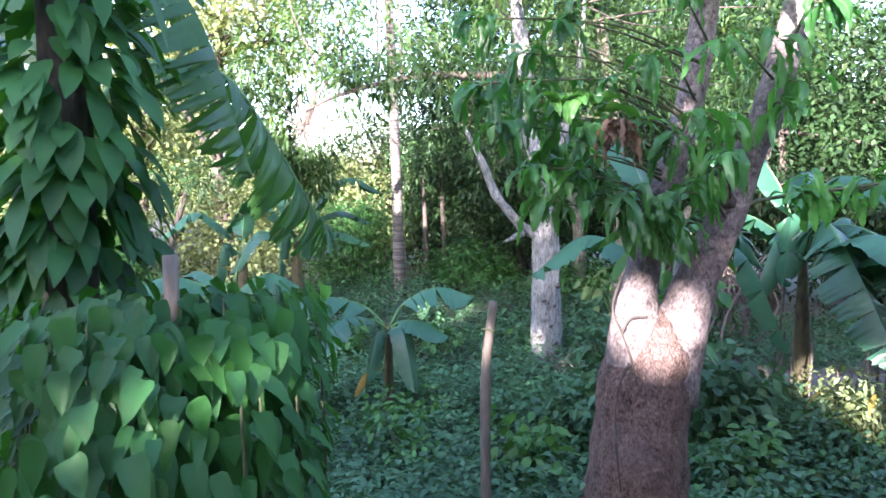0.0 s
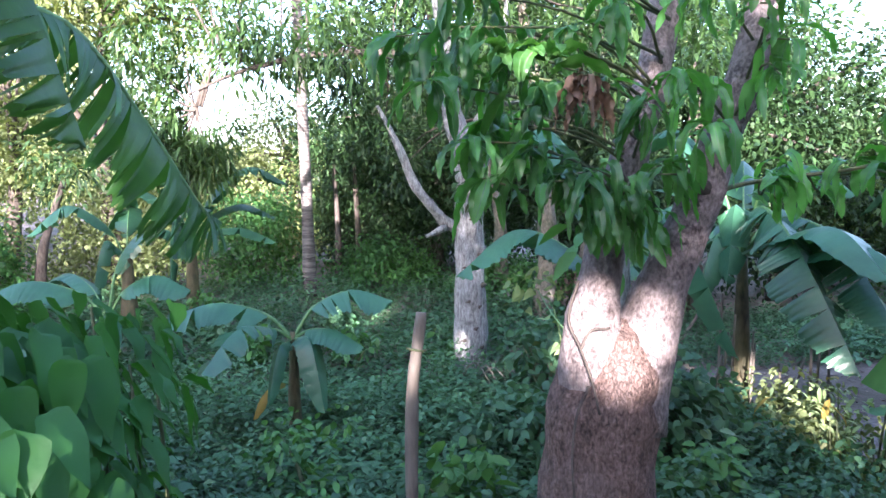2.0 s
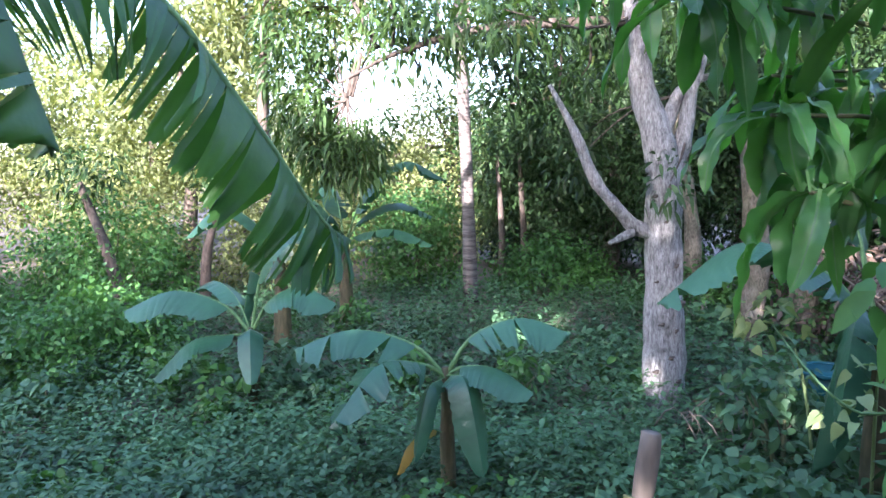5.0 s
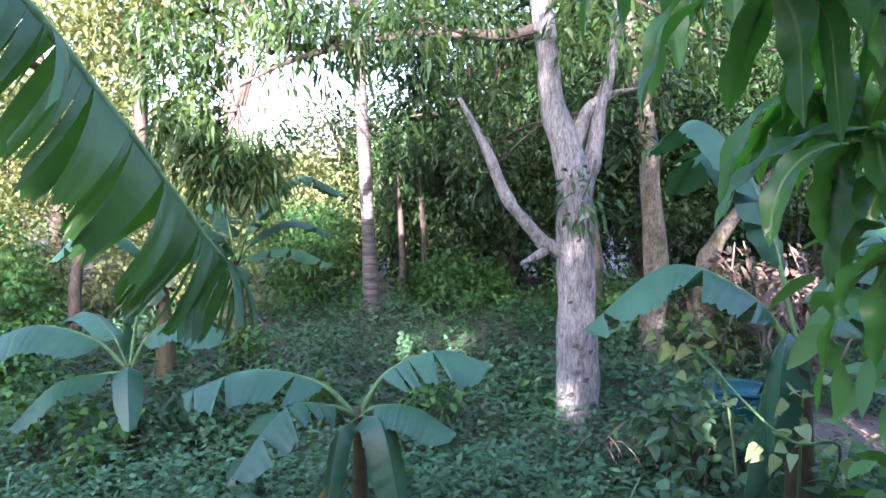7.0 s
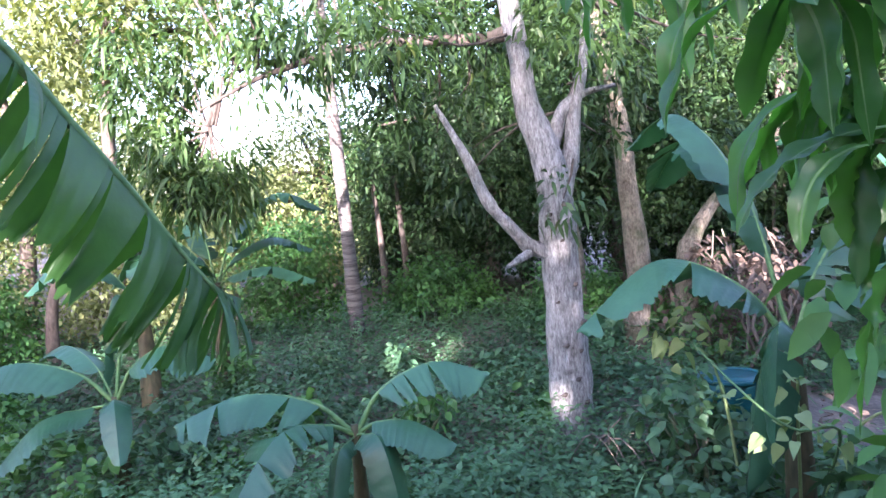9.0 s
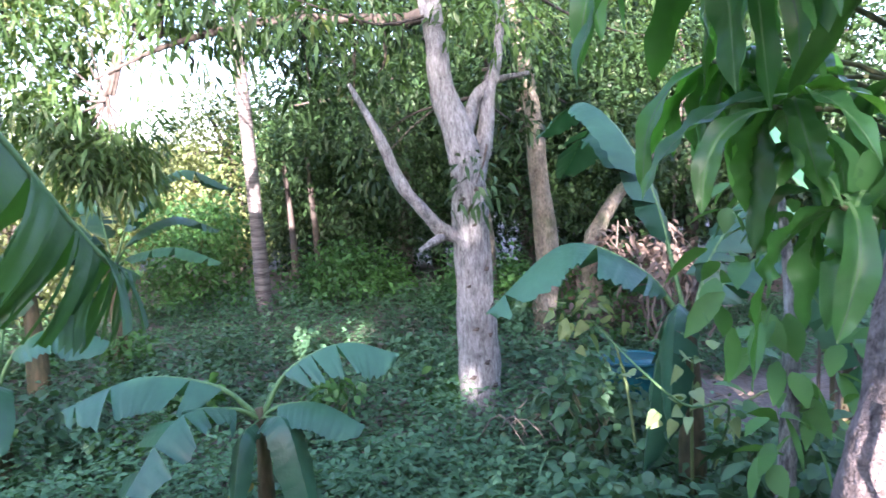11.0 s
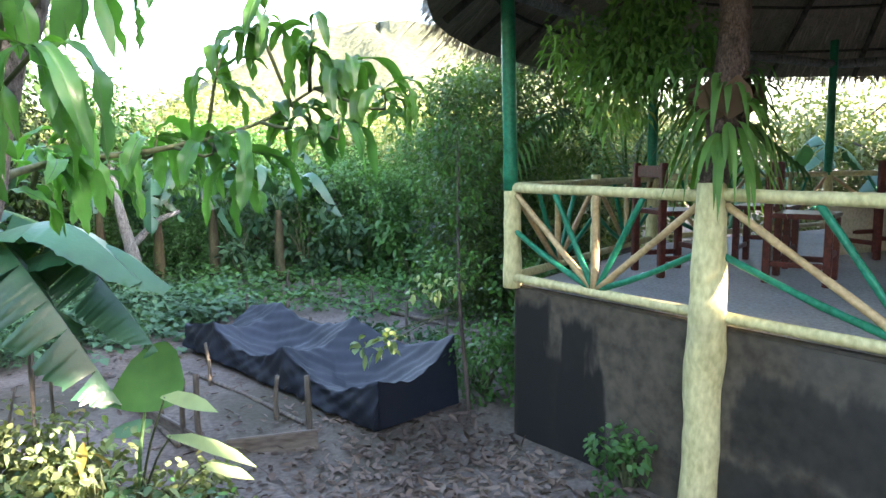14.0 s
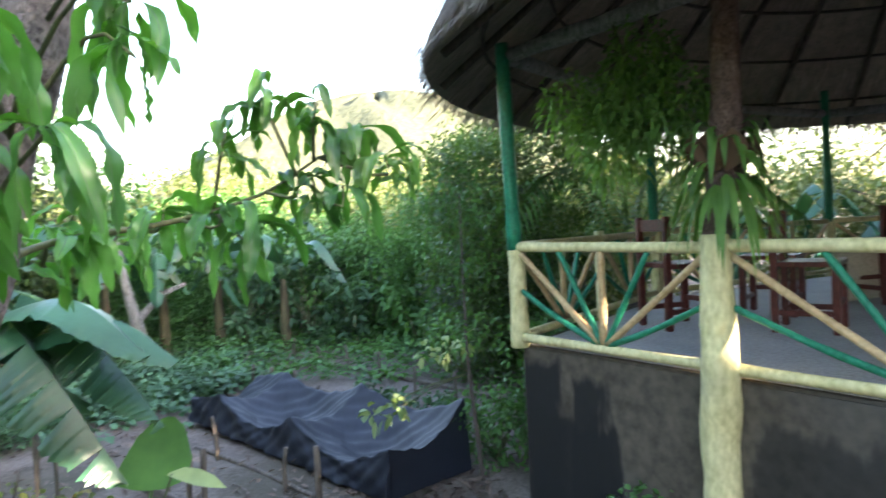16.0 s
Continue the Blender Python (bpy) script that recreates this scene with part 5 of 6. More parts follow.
def railing(p, q, n_bays, colours, posts=(True, True)):
    """A rustic balustrade between two corners: rails, posts and fans of braces."""
    t = thing("railing", "rustic pole railing painted cream, tan and green", "railing", "pavilion railings")
    p3, q3 = np.array((*p, 0.0)), np.array((*q, 0.0))
    d = q3 - p3
    pole("top_rail", p3 + UP * RT, q3 + UP * (RT - 0.01), 0.034, M_YPAINT, t)
    pole("bottom_rail", p3 + UP * RL, q3 + UP * RL, 0.032, M_YPAINT, t)
    for k in range(n_bays):
        a, b = p3 + d * k / n_bays, p3 + d * (k + 1) / n_bays
        f = (a + b) / 2 + UP * (RL + 0.03)
        e = unit(b - a)
        w = np.linalg.norm(b - a) / 2
        pole("baluster", f, f + UP * (RT - RL - 0.06), 0.026, M_TPAINT, t, 0.05)
        for s in (-1, 1):
            pole("brace", f + e * s * 0.03, f + e * s * w * 0.92 + UP * (RT - RL - 0.08), 0.022, M_TPAINT, t, 0.05)
            pole("brace", f + e * s * 0.02, f + e * s * w * 0.45 + UP * (RT - RL - 0.06), 0.02, M_GPAINT, t, 0.05, label="green brace")
            pole("brace", f + e * s * 0.05, f + e * s * w * 0.94 + UP * 0.3, 0.02, M_GPAINT, t, 0.06, -0.015, label="green brace")
    for k in range(1, n_bays):
        pole("post", p3 + d * k / n_bays + UP * (FLOOR - 0.01), p3 + d * k / n_bays + UP * (RT + 0.06), 0.045, M_YPAINT, t)
    return t


railing(A, B, 1, None)
railing(B, F_, 1, None)
railing(A, C, 2, None)
railing(C, D, 2, None)
railing(D, G, 2, None)


def corner_post(p, label, green=True, top=2.78):
    t = thing("roof_post", label, "post", "pavilion posts")
    x, y = p
    pole("lower_post", (x, y, FLOOR - 0.02), (x, y, RT + 0.01), 0.066, M_YPAINT, t, 0.03)
    pole("upper_post", (x - 0.01, y + 0.01, RT - 0.02), (x - 0.05, y + 0.03, top), 0.052, M_GPAINT if green else M_BARK_C, t, 0.03, label="green painted upper length")
    return t


corner_post(A + (A - CEN) / np.linalg.norm(A - CEN) * -0.01, "roof post painted cream below and green above", top=2.9)
for p in (C, D, G, H_, F_):
    corner_post(p, "roof post painted cream below and green above", top=3.1)
fork = thing("trunk_post", "natural trunk post painted cream yellow below", "post")
bx, by = B + unit(B - CEN) * 0.07 + np.array((0.015, -0.05))
part("lower_trunk", tube([(bx + 0.05, by + 0.02, -0.45), (bx + 0.04, by, 0.1), (bx + 0.055, by, 0.45), (bx - 0.015, by, 0.78), (bx, by, 1.1), (bx + 0.01, by, 1.55)], [0.105, 0.098, 0.108, 0.1, 0.088, 0.075], 18, 34, 0.025, 8), M_YPAINT, fork, "cream yellow painted trunk")
part("upper_trunk", tube([(bx + 0.01, by, 1.52), (bx + 0.05, by - 0.06, 1.85), (bx + 0.06, by - 0.08, 2.2), (bx + 0.08, by - 0.1, 2.95)], [0.07, 0.095, 0.085, 0.06], 14, 22, 0.05, 9), M_BARK_A, fork, "bare brown trunk")
stub = thing("staghorn_fern", "staghorn fern with hanging strap fronds and brown shields", "fern")
fc = np.array((bx + 0.02, by - 0.05, 1.9))
NFR = 150
fa = rng.uniform(0, 6.28, NFR)
fd = np.stack((np.cos(fa), np.sin(fa), rng.uniform(-0.6, 0.7, NFR)), -1)
fp = fc + fd * np.array((0.12, 0.12, 0.3))
part("foliage", leaves(fp, fd, unit(fd + UP * 1.2), rng.uniform(0.12, 0.33, NFR), rng.uniform(0.022, 0.042, NFR), rng.uniform(0.7, 1.7, NFR), "oval", 0.2), M_FERN, stub, "green strap fronds")
fs = np.stack((np.cos(fa[:14]), np.sin(fa[:14]), 0.3 + 0 * fa[:14]), -1)
part("shield", leaves(fc + fs * 0.08 - UP * 0.05, UP * 1.0 + fs * 0.5, fs, 0.24, 0.17, 0.1, "oval", 0.4), M_DEAD, stub, "brown papery shield fronds")

# thatched roof: cone of thatch, straw fringe, rafters and battens
roof = thing("thatch_roof", "low conical thatched roof with a ragged straw edge", "roof", kind="structure")
NR, R0, EZ, AZ = 40, 4.62, 2.77, 6.4
ang = np.linspace(0, 2 * math.pi, NR, endpoint=False)


def cone_ring(r, z):
    return np.stack((CEN[0] + r * np.cos(ang), CEN[1] + r * np.sin(ang), np.full(NR, z) + 0.02 * np.sin(5 * ang)), -1)


lay = [cone_ring(0.05, AZ + 0.22)] + [cone_ring(R0 * q, AZ + 0.22 - (AZ - EZ) * q) for q in (0.25, 0.5, 0.75, 0.97)] + [cone_ring(R0, EZ + 0.08), cone_ring(R0 - 0.02, EZ)] + [cone_ring(R0 * q, AZ - (AZ - EZ) * q) for q in (0.75, 0.5, 0.25, 0.011)]
rv = np.concatenate(lay)
rf = [(j * NR + i, j * NR + (i + 1) % NR, (j + 1) * NR + (i + 1) % NR, (j + 1) * NR + i) for j in range(len(lay) - 1) for i in range(NR)]
part("thatch", (rv, np.array(rf)), M_THATCH, roof)
ns = 9000
sa, sq = rng.uniform(0, 6.28, ns), np.where(rng.random(ns) < 0.5, rng.uniform(0.93, 1.0, ns), rng.uniform(0.15, 1.0, ns))
sp_ = np.stack((CEN[0] + R0 * sq * np.cos(sa), CEN[1] + R0 * sq * np.sin(sa), AZ + 0.24 - (AZ - EZ) * sq - 0.05 * rng.random(ns)), -1)
sd_ = np.stack((np.cos(sa), np.sin(sa), -0.75 - 0.9 * (sq > 0.93) * rng.random(ns)), -1)
part("straw", leaves(sp_, sd_ + 0.12 * randdirs(ns), unit(np.stack((np.cos(sa), np.sin(sa), 1 + 0 * sa), -1)), rng.uniform(0.16, 0.42, ns), 0.02, 0.1, "chip", 0.1), M_STRAW, roof, "loose grey-brown straw")
ne = 3600
ea = rng.uniform(0, 6.28, ne)
ep = np.stack((CEN[0] + (R0 - 0.03) * np.cos(ea), CEN[1] + (R0 - 0.03) * np.sin(ea), EZ + rng.uniform(0.0, 0.1, ne)), -1)
ed = np.stack((0.5 * np.cos(ea), 0.5 * np.sin(ea), -1 + 0 * ea), -1)
part("straw", leaves(ep, ed + 0.2 * randdirs(ne), unit(np.stack((np.cos(ea), np.sin(ea), 0.5 + 0 * ea), -1)), rng.uniform(0.05, 0.17, ne), 0.018, 0.1, "chip", 0.1), M_STRAW, roof, "ragged straw fringe of the eave")
nu = 5200
ua, uq = rng.uniform(0, 6.28, nu), rng.uniform(0.2, 1.0, nu) ** 0.6
up_ = np.stack((CEN[0] + R0 * uq * np.cos(ua), CEN[1] + R0 * uq * np.sin(ua), AZ - 0.012 - (AZ - EZ) * uq), -1)
ud_ = np.stack((np.cos(ua), np.sin(ua), -(AZ - EZ) / R0 + 0 * ua), -1)
part("straw", leaves(up_, ud_ + 0.15 * randdirs(nu), -UP + 0 * ud_, rng.uniform(0.15, 0.4, nu), 0.02, 0.12, "chip", 0.1), M_STRAW, roof, "straw ends hanging under the roof")
for i in range(26):
    a = i * 2 * math.pi / 26 + 0.05
    c, s = math.cos(a), math.sin(a)
    pole("rafter", (CEN[0] + 0.2 * c, CEN[1] + 0.2 * s, AZ - 0.16), (CEN[0] + (R0 - 0.12) * c, CEN[1] + (R0 - 0.12) * s, EZ + 0.0), 0.034, M_BARK_C, roof, 0.05)
for q in (0.3, 0.42, 0.54, 0.66, 0.78, 0.9):
    aa = np.linspace(0, 2 * math.pi, 33)
    part("batten", tube(np.stack((CEN[0] + R0 * q * np.cos(aa), CEN[1] + R0 * q * np.sin(aa), AZ - 0.075 - (AZ - EZ) * q + 0 * aa), -1), [0.018, 0.018], 6, 66), M_BARK_C, roof)
beam_pts = [np.array((*p, 2.82)) for p in (F_, B, A, C, D, G, H_)]
for a, b in zip(beam_pts, beam_pts[1:]):
    pole("wall_plate", a, b, 0.055, M_BARK_B, roof, 0.05)

# hanging feathery plant under the eave
hp = thing("hanging_fern", "bushy feathery fern hanging from the eave", "fern")
hc = np.array([(4.34, 1.8, 2.2), (4.45, 1.95, 2.12), (4.25, 1.65, 2.1), (4.4, 1.75, 2.35), (4.5, 2.1, 2.3), (4.3, 1.5, 2.25), (4.38, 1.85, 1.98), (4.3, 1.7, 2.5)])
part("foliage", clumps(hc + np.array((0.04, 0.0, 0.06)), 0.2, 420, 0.075, 0.022, "flake", 0.8), M_FERN, hp)
part("branching", join(*[tube([(4.45, 1.85, 2.78), (4.4, 1.8, 2.5), c], [0.006, 0.005, 0.003], 6, 6) for c in hc]), M_TWIG, hp)


def stool(x, y, turn, back=True):
    t = thing("stool", "dark red wooden stool on the pavilion floor", "stool", "pavilion stools")
    t.matrix_world = pose(x, y, FLOOR, 0, 0, turn)
    w, h = 0.19, 0.46

    def box(name, x0, y0, z0, x1, y1, z1):
        bm = bmesh.new()
        bmesh.ops.create_cube(bm, size=1, matrix=Matrix.LocRotScale(((x0 + x1) / 2, (y0 + y1) / 2, (z0 + z1) / 2), None, (x1 - x0, y1 - y0, z1 - z0)))
        bmesh.ops.bevel(bm, geom=bm.edges[:], offset=0.006, segments=2, affect="EDGES")
        me = bpy.data.meshes.new(name)
        bm.to_mesh(me)
        bm.free()
        part(name, me, M_RED, t)
    for sx in (-1, 1):
        for sy in (-1, 1):
            box("leg", sx * w - 0.025, sy * w - 0.025, 0.0, sx * w + 0.025, sy * w + 0.025, h if sy < 0 or not back else 0.85)
        box("stretcher", sx * w - 0.014, -w + 0.025, 0.12, sx * w + 0.014, w - 0.025, 0.16)
    box("stretcher", -w + 0.025, -w - 0.014, 0.18, w - 0.025, -w + 0.014, 0.22)
    box("seat", -w - 0.03, -w - 0.03, h, w + 0.03, w - 0.027 if back else w + 0.03, h + 0.035)
    if back:
        box("back_rail", -w + 0.025, w - 0.012, 0.74, w - 0.025, w + 0.012, 0.83)
        box("back_rail", -w + 0.025, w - 0.012, 0.58, w - 0.025, w + 0.012, 0.64)
    return t


stool(5.85, 1.5, 30)
stool(5.65, 0.62, -20)
stool(6.5, 0.72, 70, False)
stool(7.2, -0.3, 120)
board = thing("board", "pale upright board leaning by the far railing", "board")
bm = bmesh.new()
bmesh.ops.create_cube(bm, size=1, matrix=pose(7.55, -0.4, FLOOR + 0.28, 0, 0, 40) @ Matrix.Diagonal((0.03, 1.3, 0.56, 1)))
bmesh.ops.bevel(bm, geom=bm.edges[:], offset=0.006, segments=2, affect="EDGES")
bme = bpy.data.meshes.new("board")
bm.to_mesh(bme)
bm.free()
part("panel", bme, M_LINEN, board)
pot = thing("clay_pot", "rounded orange clay pot beside the plinth", "pot")
pz = float(ground_z(3.35, 0.95))
part("body", tube([(3.35, 1.0, pz - 0.02), (3.35, 1.0, pz + 0.12), (3.35, 1.0, pz + 0.25), (3.35, 1.0, pz + 0.32)], [0.12, 0.2, 0.17, 0.12], 20, 14), M_CLAY, pot)

# ---- beds, shade net and stakes ----
NF0, NF1 = np.array((4.78, 3.52)), np.array((6.5, 6.42))
nd = unit(NF1 - NF0)
nw = np.array((nd[1], -nd[0]))
NL, NWID = float(np.linalg.norm(NF1 - NF0)), 0.77
net = thing("shade_net", "dark blue shade net sagging over a seed bed", "net")
nu_, nv_ = 150, 70
vv = []
for i in range(nu_ + 1):
    u = i / nu_
    for j in range(nv_ + 1):
        w = j / nv_                       # 0..0.2 front skirt, 0.8..1 back skirt
        bay = (u * 2.5) % 1.0
        wn = min(1, max(0, (w - 0.2) / 0.6))
        hang = 1 - abs(2 * bay - 1) ** 1.7
        sag = hang * (0.2 - 0.05 * wn) * (0.6 if u > 0.8 else 1.0) + 0.17 * math.sin(math.pi * wn) * (0.85 + 0.15 * hang)
        ztop = 0.1 + (0.2 - 0.14 * u) * wn - sag
        edge = 0.0
        if w < 0.2:
            across, z = -0.05 + 0.05 * (w / 0.2), -0.27 + (ztop - edge * 0.3 + 0.27) * (w / 0.2)
        elif w > 0.8:
            across, z = NWID + 0.05 * ((w - 0.8) / 0.2), ztop - (ztop + 0.27) * ((w - 0.8) / 0.2)
        else:
            across, z = NWID * (w - 0.2) / 0.6, ztop
        ripple = 0.006 * math.sin(u * 61 + w * 9) + 0.007 * math.sin(u * 23 - w * 31) + 0.005 * math.sin(u * 97 + w * 55) + 0.002 * math.sin(u * 140 - w * 83)
        p = NF0 + nd * (u * NL) + nw * (across + (ripple * 1.6 if w < 0.2 else 0))
        vv.append((p[0], p[1], z + (ripple if 0.2 <= w <= 0.8 else 0)))
vi = np.arange(len(vv)).reshape(nu_ + 1, nv_ + 1)
nf = np.stack((vi[:-1, :-1], vi[:-1, 1:], vi[1:, 1:], vi[1:, :-1]), -1).reshape(-1, 4)
cloth = part("net_cloth", (np.array(vv), nf), M_NET, net)
for i in (0, nu_):
    row = np.array(vv)[vi[i]]
    low_ = row.copy()
    low_[:, 2] = -0.27
    ev = np.concatenate((row, low_))
    k = len(row)
    part("net_end", (ev, np.array([(a, a + 1, a + 1 + k, a + k) for a in range(k - 1)])), M_NET, net)
sol = cloth.modifiers.new("thick", "SOLIDIFY")
sol.thickness = 0.004


def stake(x, y, h, r=0.02, label="short weathered garden stake in the soil"):
    z = float(ground_z(x, y))
    dx, dy = rng.uniform(-0.03, 0.03, 2)
    v, f = tube([(x, y, z - 0.1), (x + dx * 0.5, y, z + h * 0.5), (x + dx, y + dy, z + h)], [r, r * 0.95, r * 0.9], 8, 7, 0.06, int(x * 50) % 50)
    ob = part("garden_stake", (v, f), M_WOOD)
    return tagged(ob, label, "stake", "garden stakes")


for x, y, h, r in ((4.74, 4.06, 0.44, 0.026), (4.9, 4.43, 0.36, 0.02), (5.48, 5.43, 0.4, 0.018), (4.3, 4.7, 0.52, 0.024), (4.25, 4.78, 0.5, 0.02), (4.55, 5.2, 0.3, 0.018), (5.1, 3.85, 0.18, 0.018), (5.35, 4.25, 0.16, 0.018), (5.6, 4.65, 0.16, 0.018), (4.5, 3.95, 0.12, 0.02)):
    stake(x, y, h, r)
for k in range(9):
    q = NF0 + nw * (NWID + 0.35) + nd * (0.2 + k * 0.5)
    stake(q[0], q[1], rng.uniform(0.25, 0.4), 0.022)
for k in range(8):
    q = NF0 + nw * (NWID + 1.6) + nd * (0.4 + k * 0.7)
    stake(q[0], q[1], rng.uniform(0.25, 0.45), 0.022)


def edging(a, b, r, h, label, material=M_WOOD):
    za, zb = float(ground_z(*a)) + h, float(ground_z(*b)) + h
    ob = part("bed_edging", tube([(*a, za), ((a[0] + b[0]) / 2 + 0.02, (a[1] + b[1]) / 2, (za + zb) / 2 + 0.01), (*b, zb)], [r, r, r * 0.9], 8, 12, 0.05, 3), material)
    return tagged(ob, label, "pole", "bed edgings")


edging((4.76, 4.0), (5.75, 5.85), 0.018, 0.012, "thin pale pole edging a soil bed")
edging((4.95, 3.72), (6.5, 6.3), 0.02, 0.03, "pale pole at the foot of the shade net")
edging((4.2, 4.8), (5.0, 6.0), 0.02, 0.015, "thin pole edging a soil bed")
e0 = NF0 + nw * 1.5
edging(tuple(e0), tuple(e0 + nd * 4.5), 0.025, 0.03, "pale pole edging the next bed")
e0 = NF0 + nw * 2.6 + nd * 0.4
edging(tuple(e0), tuple(e0 + nd * 4.5), 0.025, 0.03, "pale pole edging a farther bed")
edging((7.2, 3.0), (9.4, 4.2), 0.03, 0.05, "grey pole lying by the beds")


def plank(a, b, h, th):
    a, b = np.array(a), np.array(b)
    L, yaw = np.linalg.norm(b - a), math.degrees(math.atan2(*(b - a)[::-1]))
    c = (a + b) / 2
    bm = bmesh.new()
    bmesh.ops.create_cube(bm, size=1, matrix=Matrix.Diagonal((L, th, h, 1)))
    bmesh.ops.bevel(bm, geom=bm.edges[:], offset=0.006, segments=2, affect="EDGES")
    me = bpy.data.meshes.new("plank")
    bm.to_mesh(me)
    bm.free()
    ob = part("plank", me, M_PLANK)
    ob.matrix_world = pose(c[0], c[1], float(ground_z(*c)) + h / 2 - 0.03, 0, 2, yaw)
    return tagged(ob, "grey weathered plank set on edge round a bed", "plank", "bed planks")


plank((4.50, 3.87), (4.22, 4.42), 0.15, 0.03)
plank((4.16, 4.62), (4.85, 5.85), 0.14, 0.03)

# ---- small plants at the beds ----
bush(5.75, 2.95, 0.62, 0.36, 1300, M_SHRUB, 0.06, "bright green leafy weed beside the net", slim=0.5)
bush(7.0, 2.6, 1.1, 0.5, 1400, M_SHRUB, 0.08, "leafy weed against the plinth")
bush(4.35, 1.75, 0.42, 0.24, 420, M_SHRUB, 0.06, "small green weed at the foot of the plinth")
bush(7.2, 4.6, 0.4, 0.3, 500, M_HERB, 0.08, "low green plant in the next bed")
bush(6.9, 3.9, 0.3, 0.3, 400, M_HERB, 0.07, "low green plant in the next bed")
shr = thing("young_tree", "thin young tree with a few leaves coloured pale as if sunlit", "tree")
part("trunk", tube([(5.35, 2.98, -0.36), (5.3, 3.0, 0.1), (5.22, 3.02, 0.6), (5.3, 3.05, 1.1), (5.5, 3.1, 1.9)], [0.02, 0.017, 0.014, 0.01, 0.005], 8, 20, 0.05, 3), M_BARK_C, shr)
pc = np.array([(5.1, 3.15, 0.76), (4.95, 3.25, 0.74), (4.85, 3.5, 0.42), (4.8, 3.62, 0.36), (4.78, 3.42, 0.40), (5.25, 3.05, 0.8)])
# pale colour gives these leaves their sunlit look
part("pale_foliage", clumps(pc, 0.09, 12, 0.085, 0.045, "oval", 0.5), M_PALE, shr, "leaves coloured pale as if sunlit")
part("branching", join(*[tube([(5.24, 3.02, 0.55), (np.array((5.24, 3.02, 0.6)) + c) / 2, c], [0.005, 0.004, 0.002], 6, 6) for c in pc]), M_TWIG, shr)
gc = np.stack((rng.normal(5.55, 0.35, 26), rng.normal(3.2, 0.22, 26), rng.uniform(0.75, 2.2, 26)), -1)
part("foliage", clumps(gc, 0.2, 60, 0.06, 0.024, "chip"), M_SHRUB, shr, "fine feathery leaves")
wt = thing("white_tree", "small tree with forked whitish trunk behind the beds", "tree")
wz = float(ground_z(9.0, 9.2))
part("trunk", join(tube([(9.0, 9.2, wz - 0.1), (8.98, 9.2, wz + 0.6), (8.85, 9.25, wz + 1.2), (8.7, 9.3, wz + 2.2)], [0.12, 0.1, 0.075, 0.04], 12, 18, 0.05, 4), tube([(8.98, 9.2, wz + 0.75), (9.25, 8.95, wz + 1.1), (9.5, 8.7, wz + 1.25)], [0.06, 0.05, 0.03], 10, 9, 0.05, 5)), M_BARK_B, wt)
part("crown", clumps([(8.7, 9.3, 2.2), (8.4, 9.2, 2.5), (9.0, 9.4, 2.6), (9.5, 8.7, 1.6)], 0.5, 220, 0.13, 0.05), M_SHRUB, wt)
# taro with one round leaf, and leaves beneath the banana coloured pale for sunlight
taro = thing("taro_plant", "taro with a large round bright green leaf", "plant")
tz = float(ground_z(3.1, 4.15))
part("stalk", tube([(3.1, 4.2, tz - 0.03), (3.07, 4.14, 0.2), (3.085, 4.09, 0.5)], [0.014, 0.011, 0.006], 8, 10), M_RIB, taro)
part("leaf", leaves([(3.15, 3.92, 0.66)], [(-0.3, 0.85, -0.35)], [(-0.8, -0.35, 0.5)], 0.43, 0.34, 0.1, "ovate", 0.1, 0.02), M_SHRUB, taro, "large heart-shaped leaf")
part("leaf", leaves([(3.12, 4.18, 0.3)], [(0.2, 0.6, 0.1)], [(-0.3, -0.3, 1)], 0.25, 0.2, 0.3, "heart", 0.1, 0.02), M_HEART, taro)
pl = thing("pale_leaved_plant", "low plant with strap leaves coloured pale yellow-green as if sunlit", "plant")
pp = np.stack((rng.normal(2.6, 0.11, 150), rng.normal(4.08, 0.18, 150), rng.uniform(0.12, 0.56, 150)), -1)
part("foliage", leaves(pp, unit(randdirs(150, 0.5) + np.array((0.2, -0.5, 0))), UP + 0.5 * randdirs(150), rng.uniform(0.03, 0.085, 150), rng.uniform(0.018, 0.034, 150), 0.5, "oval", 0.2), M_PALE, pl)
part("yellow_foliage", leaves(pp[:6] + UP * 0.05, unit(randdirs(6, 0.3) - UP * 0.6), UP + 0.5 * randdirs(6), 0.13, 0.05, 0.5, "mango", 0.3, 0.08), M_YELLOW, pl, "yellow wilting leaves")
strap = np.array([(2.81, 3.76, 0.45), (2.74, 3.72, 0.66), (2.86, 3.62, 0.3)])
part("strap_leaf", leaves(strap, [(0.2, -0.9, -0.12), (0.2, -0.9, -0.05), (0.3, -0.8, -0.1)], [(-0.6, 0, 1)] * 3, np.array((0.44, 0.27, 0.25)), np.array((0.075, 0.085, 0.07)), 0.25, "oval", 0.25, 0.05), M_PALE, pl, "long leaf coloured pale as if sunlit")
for q in strap:
    part("strap_stalk", tube([(3.0, 4.15, tz - 0.02), (q[0] + 0.08, q[1] + 0.15, q[2] * 0.55), q + np.array((0, -0.02, 0))], [0.008, 0.006, 0.004], 6, 8), M_TWIG, pl)
part("branching", join(*[tube([(2.65, 4.1, tz + 0.06), (q[0], q[1], q[2] * 0.5), q], [0.006, 0.005, 0.003], 6, 6) for q in pp[:20]]), M_TWIG, pl)
